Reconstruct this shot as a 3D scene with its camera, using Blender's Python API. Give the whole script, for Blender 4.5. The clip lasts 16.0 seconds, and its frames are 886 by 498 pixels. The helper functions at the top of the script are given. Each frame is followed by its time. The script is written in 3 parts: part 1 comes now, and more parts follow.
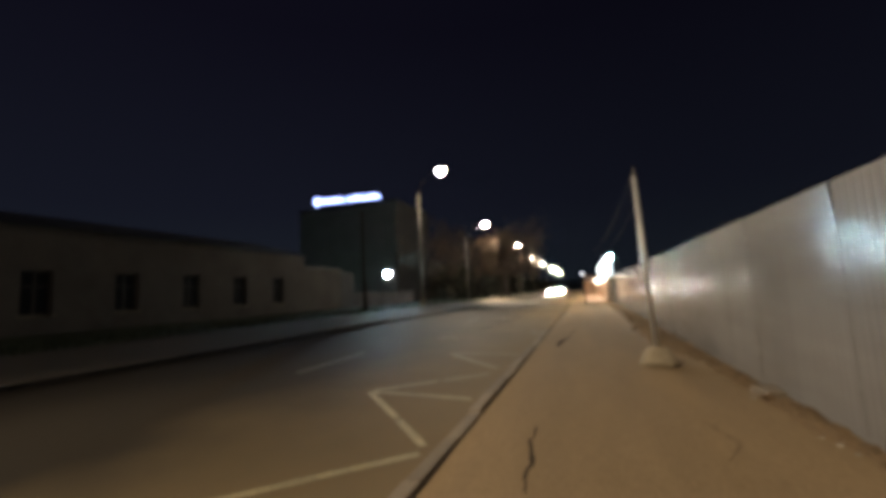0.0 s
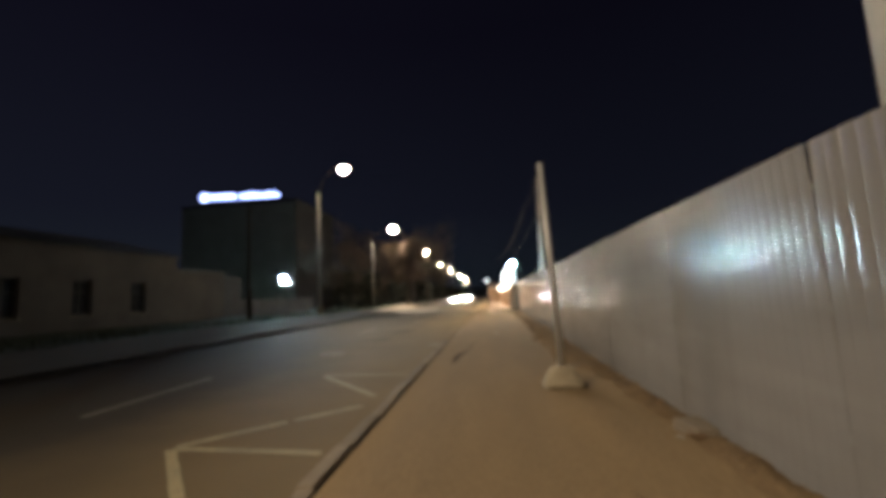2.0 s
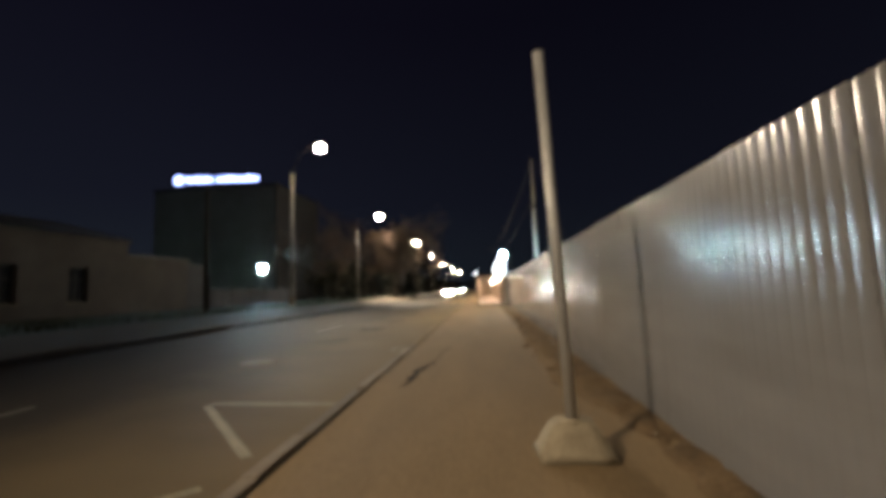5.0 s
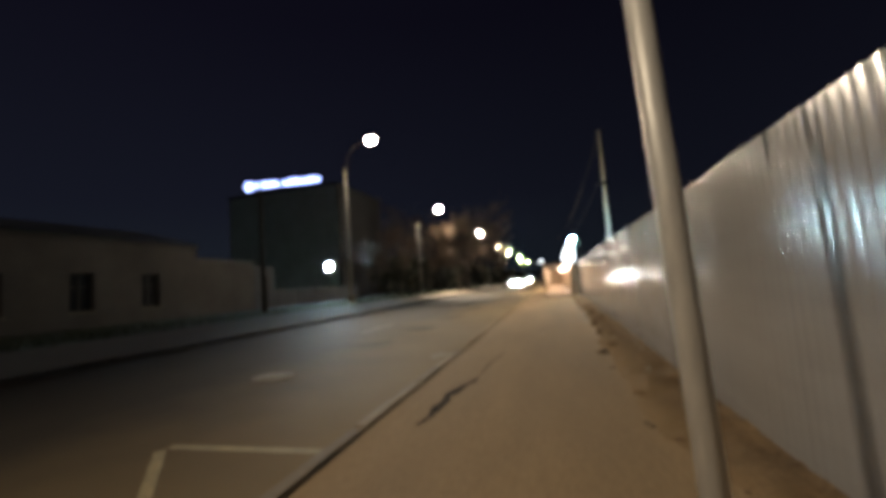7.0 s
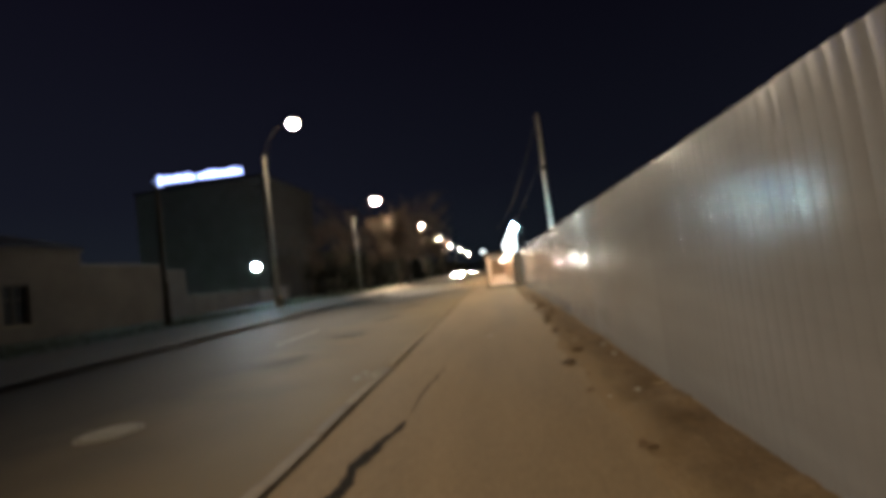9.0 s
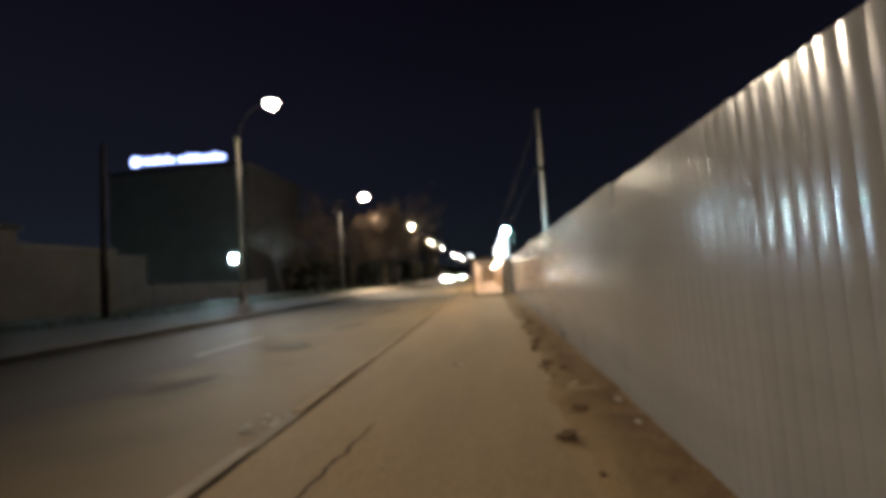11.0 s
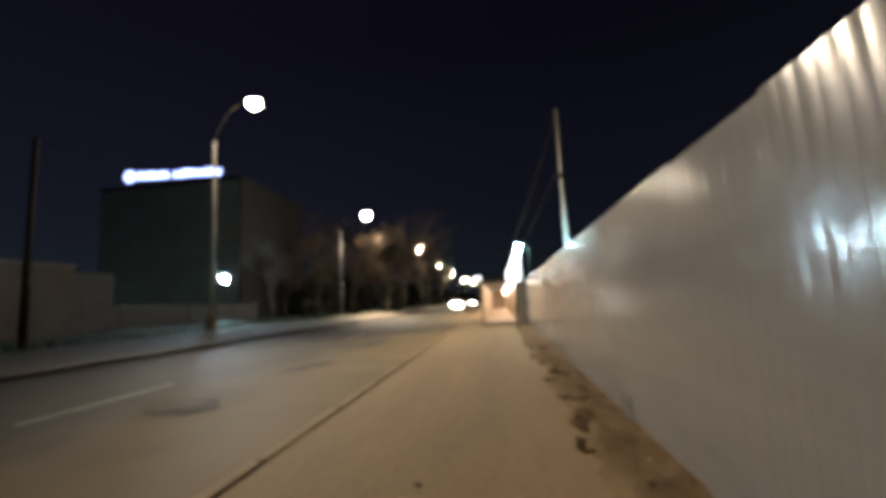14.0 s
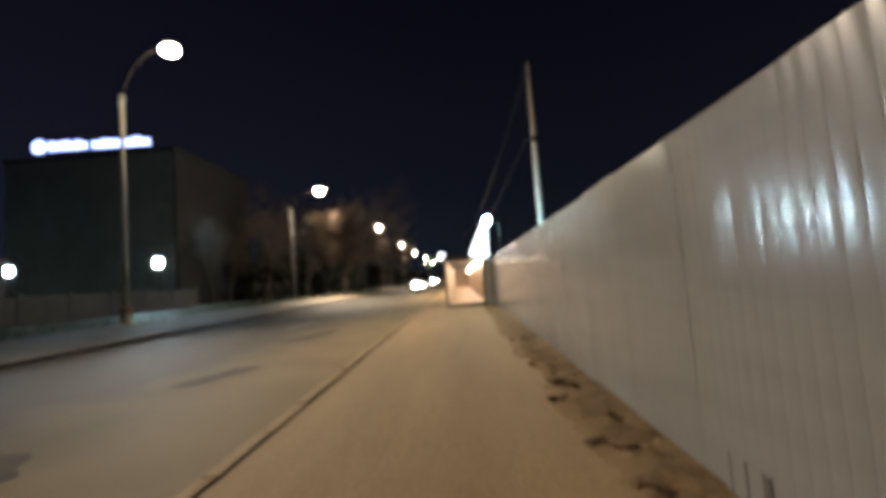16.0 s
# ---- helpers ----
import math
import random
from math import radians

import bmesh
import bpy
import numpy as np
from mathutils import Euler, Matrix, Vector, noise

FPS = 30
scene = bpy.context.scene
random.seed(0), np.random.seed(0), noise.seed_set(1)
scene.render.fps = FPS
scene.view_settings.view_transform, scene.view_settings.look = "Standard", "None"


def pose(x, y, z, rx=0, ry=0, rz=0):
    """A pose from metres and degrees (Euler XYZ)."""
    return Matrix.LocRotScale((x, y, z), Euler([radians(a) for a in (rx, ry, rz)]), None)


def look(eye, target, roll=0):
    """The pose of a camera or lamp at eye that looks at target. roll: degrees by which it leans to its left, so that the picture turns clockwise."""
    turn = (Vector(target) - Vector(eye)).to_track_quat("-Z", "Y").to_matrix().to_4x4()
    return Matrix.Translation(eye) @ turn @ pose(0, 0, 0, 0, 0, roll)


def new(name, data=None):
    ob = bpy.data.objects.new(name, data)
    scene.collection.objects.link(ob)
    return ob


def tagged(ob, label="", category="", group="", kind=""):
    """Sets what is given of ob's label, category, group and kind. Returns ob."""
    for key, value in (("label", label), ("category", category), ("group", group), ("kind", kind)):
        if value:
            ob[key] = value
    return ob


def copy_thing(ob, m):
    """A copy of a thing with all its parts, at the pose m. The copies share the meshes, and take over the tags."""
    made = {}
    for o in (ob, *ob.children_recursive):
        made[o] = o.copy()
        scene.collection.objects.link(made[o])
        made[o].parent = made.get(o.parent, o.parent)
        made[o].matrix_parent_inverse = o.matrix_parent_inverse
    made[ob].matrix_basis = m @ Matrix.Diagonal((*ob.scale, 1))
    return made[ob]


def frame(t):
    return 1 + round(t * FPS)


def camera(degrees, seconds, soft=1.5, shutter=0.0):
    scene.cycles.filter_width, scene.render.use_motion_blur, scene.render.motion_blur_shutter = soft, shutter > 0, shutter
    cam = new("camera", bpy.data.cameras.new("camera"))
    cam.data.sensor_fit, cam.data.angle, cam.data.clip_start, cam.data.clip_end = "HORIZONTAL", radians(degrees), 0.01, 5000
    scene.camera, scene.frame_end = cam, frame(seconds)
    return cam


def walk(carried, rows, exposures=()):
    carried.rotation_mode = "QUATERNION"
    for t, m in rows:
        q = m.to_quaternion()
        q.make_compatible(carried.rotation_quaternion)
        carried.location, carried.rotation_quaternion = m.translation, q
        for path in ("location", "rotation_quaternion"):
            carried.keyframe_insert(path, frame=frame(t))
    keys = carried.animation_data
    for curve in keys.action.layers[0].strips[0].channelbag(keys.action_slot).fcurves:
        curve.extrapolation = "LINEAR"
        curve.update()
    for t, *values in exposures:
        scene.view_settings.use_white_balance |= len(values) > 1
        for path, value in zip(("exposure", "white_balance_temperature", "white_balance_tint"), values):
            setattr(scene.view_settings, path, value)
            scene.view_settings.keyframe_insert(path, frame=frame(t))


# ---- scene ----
cam = camera(93.1, 16.0, soft=6.0)
PATH = [
    (0, (0.272, -1.272, 1.480), (-0.353, 0.615, 1.695), -2.9),
    (0.5, (0.277, -0.953, 1.492), (-0.120, 0.993, 1.726), -3.9),
    (1, (0.352, -0.481, 1.479), (0.175, 1.506, 1.619), -2.4),
    (1.5, (0.352, 0.073, 1.476), (0.274, 2.065, 1.642), -2.7),
    (2, (0.407, 0.611, 1.471), (0.196, 2.587, 1.697), -2.9),
    (2.5, (0.387, 1.140, 1.445), (0.372, 3.126, 1.681), -3.0),
    (3, (0.425, 1.659, 1.441), (0.414, 3.651, 1.613), -4.2),
    (3.5, (0.500, 2.146, 1.437), (0.496, 4.138, 1.609), -2.3),
    (4, (0.561, 2.675, 1.473), (0.574, 4.668, 1.635), -3.8),
    (4.5, (0.701, 3.174, 1.440), (0.489, 5.138, 1.749), -2.2),
    (4.7, (0.723, 3.385, 1.440), (0.541, 5.362, 1.682), -2.0),
    (6.8, (0.960, 5.606, 1.437), (0.539, 7.557, 1.552), -4.7),
    (7, (0.982, 5.817, 1.437), (0.483, 7.746, 1.608), -4.3),
    (7.5, (0.886, 6.344, 1.441), (0.509, 8.303, 1.590), -4.5),
    (8, (0.851, 6.869, 1.445), (0.527, 8.838, 1.572), -6.6),
    (8.5, (0.868, 7.369, 1.478), (0.465, 9.324, 1.609), -6.2),
    (9, (0.846, 7.868, 1.489), (0.613, 9.851, 1.601), -7.0),
    (9.5, (0.936, 8.392, 1.488), (0.678, 10.368, 1.658), -4.8),
    (10, (1.047, 9.061, 1.481), (0.845, 11.045, 1.632), -4.0),
    (10.2, (1.064, 9.304, 1.477), (0.861, 11.291, 1.577), -4.8),
    (12.3, (1.246, 11.854, 1.430), (1.049, 13.836, 1.613), -1.3),
    (12.5, (1.263, 12.097, 1.426), (1.042, 14.080, 1.552), -2.7),
    (13, (1.292, 12.711, 1.448), (1.003, 14.685, 1.584), -0.7),
    (13.5, (1.247, 13.347, 1.465), (1.085, 15.333, 1.631), -2.3),
    (14, (1.220, 14.018, 1.414), (0.973, 15.987, 1.662), -2.9),
    (14.5, (1.163, 14.628, 1.446), (1.010, 16.608, 1.683), -2.9),
    (15, (1.120, 15.199, 1.443), (0.874, 17.164, 1.724), -3.2),
    (15.5, (1.044, 15.896, 1.446), (0.826, 17.875, 1.643), -2.4),
    (16, (1.003, 16.554, 1.463), (0.930, 18.548, 1.604), -4.2),
]
walk(cam, [(t, look(eye, target, roll)) for t, eye, target, roll in PATH])

# ---- world: clear night sky over a town, lamp glow painted in on the left ----
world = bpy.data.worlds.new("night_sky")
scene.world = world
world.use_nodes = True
wn, wl = world.node_tree.nodes, world.node_tree.links
wn.clear()
w_out = wn.new("ShaderNodeOutputWorld")
w_bg = wn.new("ShaderNodeBackground")
w_tc = wn.new("ShaderNodeTexCoord")
w_sep = wn.new("ShaderNodeSeparateXYZ")
w_ramp = wn.new("ShaderNodeValToRGB")
wl.new(w_tc.outputs["Generated"], w_sep.inputs[0])
wl.new(w_sep.outputs["Z"], w_ramp.inputs[0])
# Sky brightened towards -X, painting in the hazy glow around the street lamps.
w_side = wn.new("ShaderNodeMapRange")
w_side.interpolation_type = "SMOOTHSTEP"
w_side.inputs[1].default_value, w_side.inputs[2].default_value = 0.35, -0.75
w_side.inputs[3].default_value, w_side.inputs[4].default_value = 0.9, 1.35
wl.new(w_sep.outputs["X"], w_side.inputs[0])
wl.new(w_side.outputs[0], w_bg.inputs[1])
wl.new(w_ramp.outputs[0], w_bg.inputs[0])
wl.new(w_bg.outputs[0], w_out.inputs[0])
w_ramp.color_ramp.elements[0].position = 0.0
w_ramp.color_ramp.elements[0].color = (0.0080, 0.0108, 0.0150, 1)
w_ramp.color_ramp.elements[1].position = 0.55
w_ramp.color_ramp.elements[1].color = (0.0030, 0.0028, 0.0064, 1)
w_mid = w_ramp.color_ramp.elements.new(0.2)
w_mid.color = (0.0052, 0.0060, 0.0110, 1)

WARM = (1.0, 0.825, 0.605)
COLD = (0.62, 0.88, 1.0)


# ---- materials ----
def material(name, low, high, rough=(0.6, 0.85), metal=0.0, grain=40.0, stain=1.2, bump=0.25, depth=0.01, stretch=(1, 1, 1), mixin=0.6, local=False, spread=0.0):
    """A surface with fine grain, broad stains and relief, in metres of the place (local: of the thing itself)."""
    m = bpy.data.materials.new(name)
    m.use_nodes = True
    n, l = m.node_tree.nodes, m.node_tree.links
    b = n["Principled BSDF"]
    if local:
        src = n.new("ShaderNodeTexCoord").outputs["Object"]
    else:
        src = n.new("ShaderNodeNewGeometry").outputs["Position"]
    mp = n.new("ShaderNodeMapping")
    mp.inputs["Scale"].default_value = stretch
    l.new(src, mp.inputs[0])
    fine, broad = n.new("ShaderNodeTexNoise"), n.new("ShaderNodeTexNoise")
    fine.inputs["Scale"].default_value, broad.inputs["Scale"].default_value = grain, stain
    fine.inputs["Detail"].default_value, broad.inputs["Detail"].default_value = 5, 5
    broad.inputs["Roughness"].default_value = 0.62
    l.new(mp.outputs[0], fine.inputs[0])
    l.new(mp.outputs[0], broad.inputs[0])
    mix = n.new("ShaderNodeMix")
    mix.inputs[0].default_value = mixin
    l.new(fine.outputs[0], mix.inputs[2])
    l.new(broad.outputs[0], mix.inputs[3])
    ramp = n.new("ShaderNodeValToRGB")
    ramp.color_ramp.elements[0].position, ramp.color_ramp.elements[0].color = 0.34, (*low, 1)
    ramp.color_ramp.elements[1].position, ramp.color_ramp.elements[1].color = 0.66, (*high, 1)
    l.new(mix.outputs[0], ramp.inputs[0])
    colour = ramp.outputs[0]
    if spread:
        info = n.new("ShaderNodeObjectInfo")
        ma = n.new("ShaderNodeMath")
        ma.operation = "MULTIPLY_ADD"
        ma.inputs[1].default_value, ma.inputs[2].default_value = 2 * spread, 1 - spread
        l.new(info.outputs["Random"], ma.inputs[0])
        hsv = n.new("ShaderNodeHueSaturation")
        l.new(ma.outputs[0], hsv.inputs["Value"])
        l.new(colour, hsv.inputs["Color"])
        colour = hsv.outputs[0]
    l.new(colour, b.inputs["Base Color"])
    rr = n.new("ShaderNodeMapRange")
    rr.inputs[3].default_value, rr.inputs[4].default_value = rough
    l.new(broad.outputs[0], rr.inputs[0])
    l.new(rr.outputs[0], b.inputs["Roughness"])
    b.inputs["Metallic"].default_value = metal
    bp = n.new("ShaderNodeBump")
    bp.inputs["Strength"].default_value, bp.inputs["Distance"].default_value = bump, depth
    l.new(fine.outputs[0], bp.inputs["Height"])
    l.new(bp.outputs[0], b.inputs["Normal"])
    return m


def glowing(name, colour, strength):
    m = bpy.data.materials.new(name)
    m.use_nodes = True
    b = m.node_tree.nodes["Principled BSDF"]
    b.inputs["Base Color"].default_value = (0.8, 0.8, 0.8, 1)
    b.inputs["Emission Color"].default_value = (*colour, 1)
    b.inputs["Emission Strength"].default_value = strength
    return m


M_PAVE = material("dusty_asphalt", (0.150, 0.104, 0.056), (0.238, 0.166, 0.091), (0.75, 0.95), grain=55, stain=0.8, bump=0.22, depth=0.006, stretch=(1, 0.16, 1))
M_ROAD = material("road_asphalt", (0.0130, 0.0107, 0.0077), (0.0300, 0.0240, 0.0170), (0.66, 0.88), grain=60, stain=0.35, bump=0.35, depth=0.006, stretch=(1, 0.35, 1))
# grey tarmac with brown dust drifting in from the gutter
rn, rl = M_ROAD.node_tree.nodes, M_ROAD.node_tree.links
r_bsdf = rn["Principled BSDF"]
r_bsdf.inputs["Specular IOR Level"].default_value = 0.13
M_PAVE.node_tree.nodes["Principled BSDF"].inputs["Specular IOR Level"].default_value = 0.2
r_old = r_bsdf.inputs["Base Color"].links[0].from_socket
r_pos, r_sep, r_noise = rn.new("ShaderNodeNewGeometry"), rn.new("ShaderNodeSeparateXYZ"), rn.new("ShaderNodeTexNoise")
r_noise.inputs["Scale"].default_value, r_noise.inputs["Detail"].default_value = 0.5, 6
r_add, r_map, r_mix = rn.new("ShaderNodeMath"), rn.new("ShaderNodeMapRange"), rn.new("ShaderNodeMix")
r_add.operation, r_mix.data_type = "MULTIPLY_ADD", "RGBA"
rl.new(r_pos.outputs["Position"], r_sep.inputs[0])
rl.new(r_pos.outputs["Position"], r_noise.inputs[0])
rl.new(r_noise.outputs[0], r_add.inputs[0])
r_add.inputs[1].default_value = 3.0
rl.new(r_sep.outputs["X"], r_add.inputs[2])
r_map.inputs[1].default_value, r_map.inputs[2].default_value = -3.7, 0.3
r_map.inputs[4].default_value = 0.95
rl.new(r_add.outputs[0], r_map.inputs[0])
rl.new(r_map.outputs[0], r_mix.inputs[0])
rl.new(r_old, r_mix.inputs[6])
r_mix.inputs[7].default_value = (0.142, 0.102, 0.052, 1)
rl.new(r_mix.outputs[2], r_bsdf.inputs["Base Color"])
M_PATCH = material("tar_patch", (0.0253, 0.0198, 0.0140), (0.0575, 0.0440, 0.0300), (0.8, 0.95), grain=70, stain=2.0)
M_CRACK = material("crack_dirt", (0.008, 0.006, 0.004), (0.020, 0.014, 0.009), (0.9, 1.0), grain=60, stain=3)
M_KERB = material("kerb_concrete", (0.110, 0.084, 0.058), (0.195, 0.155, 0.110), (0.8, 0.95), grain=45, stain=2.2, bump=0.4, spread=0.2)
# Kerb concrete again, darkened to carry the shade on its road side.
M_KERBSHADE = material("shaded_kerb_concrete", (0.035, 0.030, 0.025), (0.08, 0.07, 0.06), (0.8, 0.95), grain=45, stain=2.2, bump=0.4, spread=0.2)
M_LPAVE = material("far_pavement_asphalt", (0.066, 0.050, 0.032), (0.115, 0.087, 0.057), (0.75, 0.95), grain=50, stain=0.5)
M_DIRT = material("brown_soil", (0.062, 0.040, 0.022), (0.185, 0.126, 0.070), (0.9, 1.0), grain=26, stain=2.6, bump=0.9, depth=0.03)
M_CLOD = material("soil_clod", (0.060, 0.038, 0.021), (0.15, 0.098, 0.056), (0.9, 1.0), grain=30, stain=5, bump=0.8, depth=0.02, spread=0.35)
# pavement dust drifts over the soil's outer edge
dn, dl = M_DIRT.node_tree.nodes, M_DIRT.node_tree.links
d_old = dn["Principled BSDF"].inputs["Base Color"].links[0].from_socket
d_pos, d_sep, d_noise = dn.new("ShaderNodeNewGeometry"), dn.new("ShaderNodeSeparateXYZ"), dn.new("ShaderNodeTexNoise")
d_noise.inputs["Scale"].default_value, d_noise.inputs["Detail"].default_value = 1.3, 5
d_add, d_map, d_mix = dn.new("ShaderNodeMath"), dn.new("ShaderNodeMapRange"), dn.new("ShaderNodeMix")
d_add.operation, d_mix.data_type = "MULTIPLY_ADD", "RGBA"
dl.new(d_pos.outputs["Position"], d_sep.inputs[0])
dl.new(d_pos.outputs["Position"], d_noise.inputs[0])
dl.new(d_noise.outputs[0], d_add.inputs[0])
d_add.inputs[1].default_value = 0.9
dl.new(d_sep.outputs["X"], d_add.inputs[2])
d_map.inputs[1].default_value, d_map.inputs[2].default_value = 2.30, 2.75
dl.new(d_add.outputs[0], d_map.inputs[0])
dl.new(d_map.outputs[0], d_mix.inputs[0])
d_mix.inputs[6].default_value = (0.165, 0.114, 0.062, 1)
dl.new(d_old, d_mix.inputs[7])
dl.new(d_mix.outputs[2], dn["Principled BSDF"].inputs["Base Color"])
M_EARTH = material("bare_earth", (0.030, 0.027, 0.020), (0.060, 0.052, 0.036), (0.9, 1.0), grain=20, stain=0.5)
M_GRASS = material("verge_grass", (0.026, 0.038, 0.016), (0.060, 0.075, 0.034), (0.7, 0.9), grain=25, stain=0.8)
M_YELLOW = material("worn_yellow_paint", (0.08, 0.064, 0.037), (0.33, 0.268, 0.138), (0.6, 0.8), grain=38, stain=2.6, mixin=0.45)
M_WHITE = material("worn_white_paint", (0.0360, 0.0324, 0.0266), (0.1188, 0.1094, 0.0922), (0.6, 0.8), grain=40, stain=2.2)
M_RIM = material("pale_concrete_rim", (0.095, 0.082, 0.062), (0.170, 0.148, 0.112), (0.7, 0.9), grain=40, stain=3)
M_IRON = material("cast_iron", (0.022, 0.020, 0.018), (0.045, 0.040, 0.034), (0.7, 0.9), metal=0.0, grain=90, stain=4)
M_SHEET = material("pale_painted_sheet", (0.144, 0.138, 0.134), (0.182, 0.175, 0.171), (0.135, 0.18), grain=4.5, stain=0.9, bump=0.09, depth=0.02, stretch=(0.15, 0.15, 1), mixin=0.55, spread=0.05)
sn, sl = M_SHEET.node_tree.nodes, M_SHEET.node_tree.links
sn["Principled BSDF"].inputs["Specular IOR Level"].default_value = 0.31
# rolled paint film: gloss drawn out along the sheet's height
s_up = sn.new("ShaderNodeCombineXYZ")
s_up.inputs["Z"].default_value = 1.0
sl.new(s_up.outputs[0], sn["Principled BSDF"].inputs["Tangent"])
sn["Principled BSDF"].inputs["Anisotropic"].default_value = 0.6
M_SHEETEDGE = material("fence_rail_steel", (0.20, 0.20, 0.20), (0.34, 0.33, 0.32), (0.4, 0.6), metal=0.7, grain=40, stain=3)
M_CONC = material("cast_concrete", (0.21, 0.170, 0.112), (0.34, 0.285, 0.195), (0.8, 0.95), grain=30, stain=3.5, bump=0.5, depth=0.01)
M_GALV = material("galvanised_steel", (0.33, 0.32, 0.30), (0.52, 0.50, 0.46), (0.4, 0.6), metal=0.35, grain=30, stain=3, stretch=(1, 1, 0.25))
M_MAST = material("grey_painted_mast", (0.331, 0.317, 0.288), (0.432, 0.414, 0.382), (0.5, 0.7), grain=20, stain=1.5, stretch=(1, 1, 0.3))
M_PLASTER = material("pale_plaster", (0.086, 0.076, 0.068), (0.162, 0.145, 0.128), (0.85, 0.95), grain=14, stain=0.5, bump=0.3)
M_FACADE = material("grey_render", (0.13, 0.142, 0.165), (0.20, 0.216, 0.25), (0.8, 0.95), grain=10, stain=0.4)
M_YARD = material("grey_yard_render", (0.075, 0.078, 0.082), (0.125, 0.130, 0.138), (0.8, 0.95), grain=10, stain=0.8)
# Darker than M_FACADE so that the side facing the lamps stays dim.
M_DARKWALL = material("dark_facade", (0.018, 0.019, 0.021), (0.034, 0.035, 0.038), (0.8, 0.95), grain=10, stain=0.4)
M_ROOF = material("roof_sheet", (0.10, 0.10, 0.10), (0.18, 0.175, 0.17), (0.5, 0.7), grain=20, stain=0.6)
M_FRAME = material("weathered_window_frame", (0.06, 0.05, 0.045), (0.10, 0.09, 0.08), (0.5, 0.7), grain=30, stain=3)
M_WOOD = material("bare_plywood", (0.38, 0.285, 0.20), (0.55, 0.43, 0.31), (0.6, 0.8), grain=12, stain=1.4, stretch=(1, 1, 0.2))
M_DARKWOOD = material("dark_timber", (0.028, 0.020, 0.014), (0.058, 0.042, 0.028), (0.7, 0.9), grain=18, stain=2, stretch=(1, 1, 0.2))
M_BARK = material("tree_bark", (0.045, 0.036, 0.028), (0.12, 0.10, 0.08), (0.9, 1.0), grain=16, stain=3, stretch=(1, 1, 0.3), bump=0.8, depth=0.02)
M_LEAF = material("tree_leaf", (0.060, 0.044, 0.030), (0.140, 0.098, 0.068), (0.5, 0.75), grain=3, stain=0.9)
M_WOODS = material("dark_hedge_leaf", (0.012, 0.014, 0.007), (0.032, 0.033, 0.017), (0.6, 0.8), grain=3, stain=0.6)
M_BLACK = material("black_rubber", (0.018, 0.018, 0.018), (0.032, 0.032, 0.032), (0.7, 0.9), grain=40, stain=4)
M_CARPAINT = material("silver_car_paint", (0.30, 0.30, 0.31), (0.36, 0.36, 0.37), (0.25, 0.35), metal=0.6, grain=200, stain=2)
M_LAMPCASE = material("grey_lamp_housing", (0.22, 0.22, 0.22), (0.32, 0.32, 0.31), (0.4, 0.6), metal=0.3, grain=50, stain=4)
M_STONE = material("broken_stone", (0.22, 0.195, 0.16), (0.40, 0.36, 0.30), (0.8, 0.95), grain=40, stain=6, spread=0.35)

M_IRON.node_tree.nodes["Principled BSDF"].inputs["Specular IOR Level"].default_value = 0.15
for m in (M_PATCH, M_CRACK, M_DIRT, M_CLOD):
    m.node_tree.nodes["Principled BSDF"].inputs["Specular IOR Level"].default_value = 0.10
M_GLASS = bpy.data.materials.new("dark_window_glass")
M_GLASS.use_nodes = True
M_GLASS.node_tree.nodes["Principled BSDF"].inputs["Base Color"].default_value = (0.012, 0.013, 0.015, 1)
M_GLASS.node_tree.nodes["Principled BSDF"].inputs["Roughness"].default_value = 0.55
M_GLASS.node_tree.nodes["Principled BSDF"].inputs["Specular IOR Level"].default_value = 0.2

M_SODIUM = glowing("street_lamp_glow", WARM, 170)
M_SODIUMFAR = glowing("far_street_lamp_glow", WARM, 600)
M_FLOOD = glowing("cold_flood_glow", COLD, 3400)
M_SITE = glowing("site_flood_glow", (0.40, 0.84, 1.0), 1500)
# Cold glow of the porch lamp and of the bars imitating the lit hoarding.
M_COLDGLOW = glowing("cold_white_glow", (0.78, 0.92, 1.0), 6)
M_TUBEWARM = glowing("warm_tube_glow", (1.0, 0.84, 0.66), 30)
M_NEON = glowing("blue_white_sign_glow", (0.34, 0.45, 1.0), 6.0)
M_HEAD = glowing("headlight_glow", (1.0, 0.93, 0.80), 3000)


# ---- mesh helpers ----
def mesh_of(name, bm, mat, smooth=False):
    me = bpy.data.meshes.new(name)
    bm.to_mesh(me)
    bm.free()
    me.materials.append(mat)
    if smooth:
        for p in me.polygons:
            p.use_smooth = True
    return me


def part(name, bm, mat, parent=None, label="", smooth=False):
    """Links a bmesh as one mesh object, under a thing or a part."""
    ob = new(name, mesh_of(name, bm, mat, smooth))
    if parent:
        ob.parent = parent
    if label:
        ob["label"] = label
    return ob


def again(name, me, parent, m):
    ob = new(name, me)
    ob.parent = parent
    ob.matrix_basis = m
    return ob


def thing(name, at, label, category, group="", kind=""):
    ob = new(name)
    ob.empty_display_size = 0.2
    ob.matrix_basis = at if isinstance(at, Matrix) else Matrix.Translation(at)
    return tagged(ob, label, category, group, kind)


def add_box(bm, lo, hi, bevel=0.0):
    c = [(a + b) / 2 for a, b in zip(lo, hi)]
    s = [b - a for a, b in zip(lo, hi)]
    r = bmesh.ops.create_cube(bm, size=1, matrix=Matrix.Translation(c) @ Matrix.Diagonal((*s, 1)))
    if bevel:
        e = {e for v in r["verts"] for e in v.link_edges}
        bmesh.ops.bevel(bm, geom=list(e), offset=bevel, segments=2, affect="EDGES", profile=0.6)
    return bm


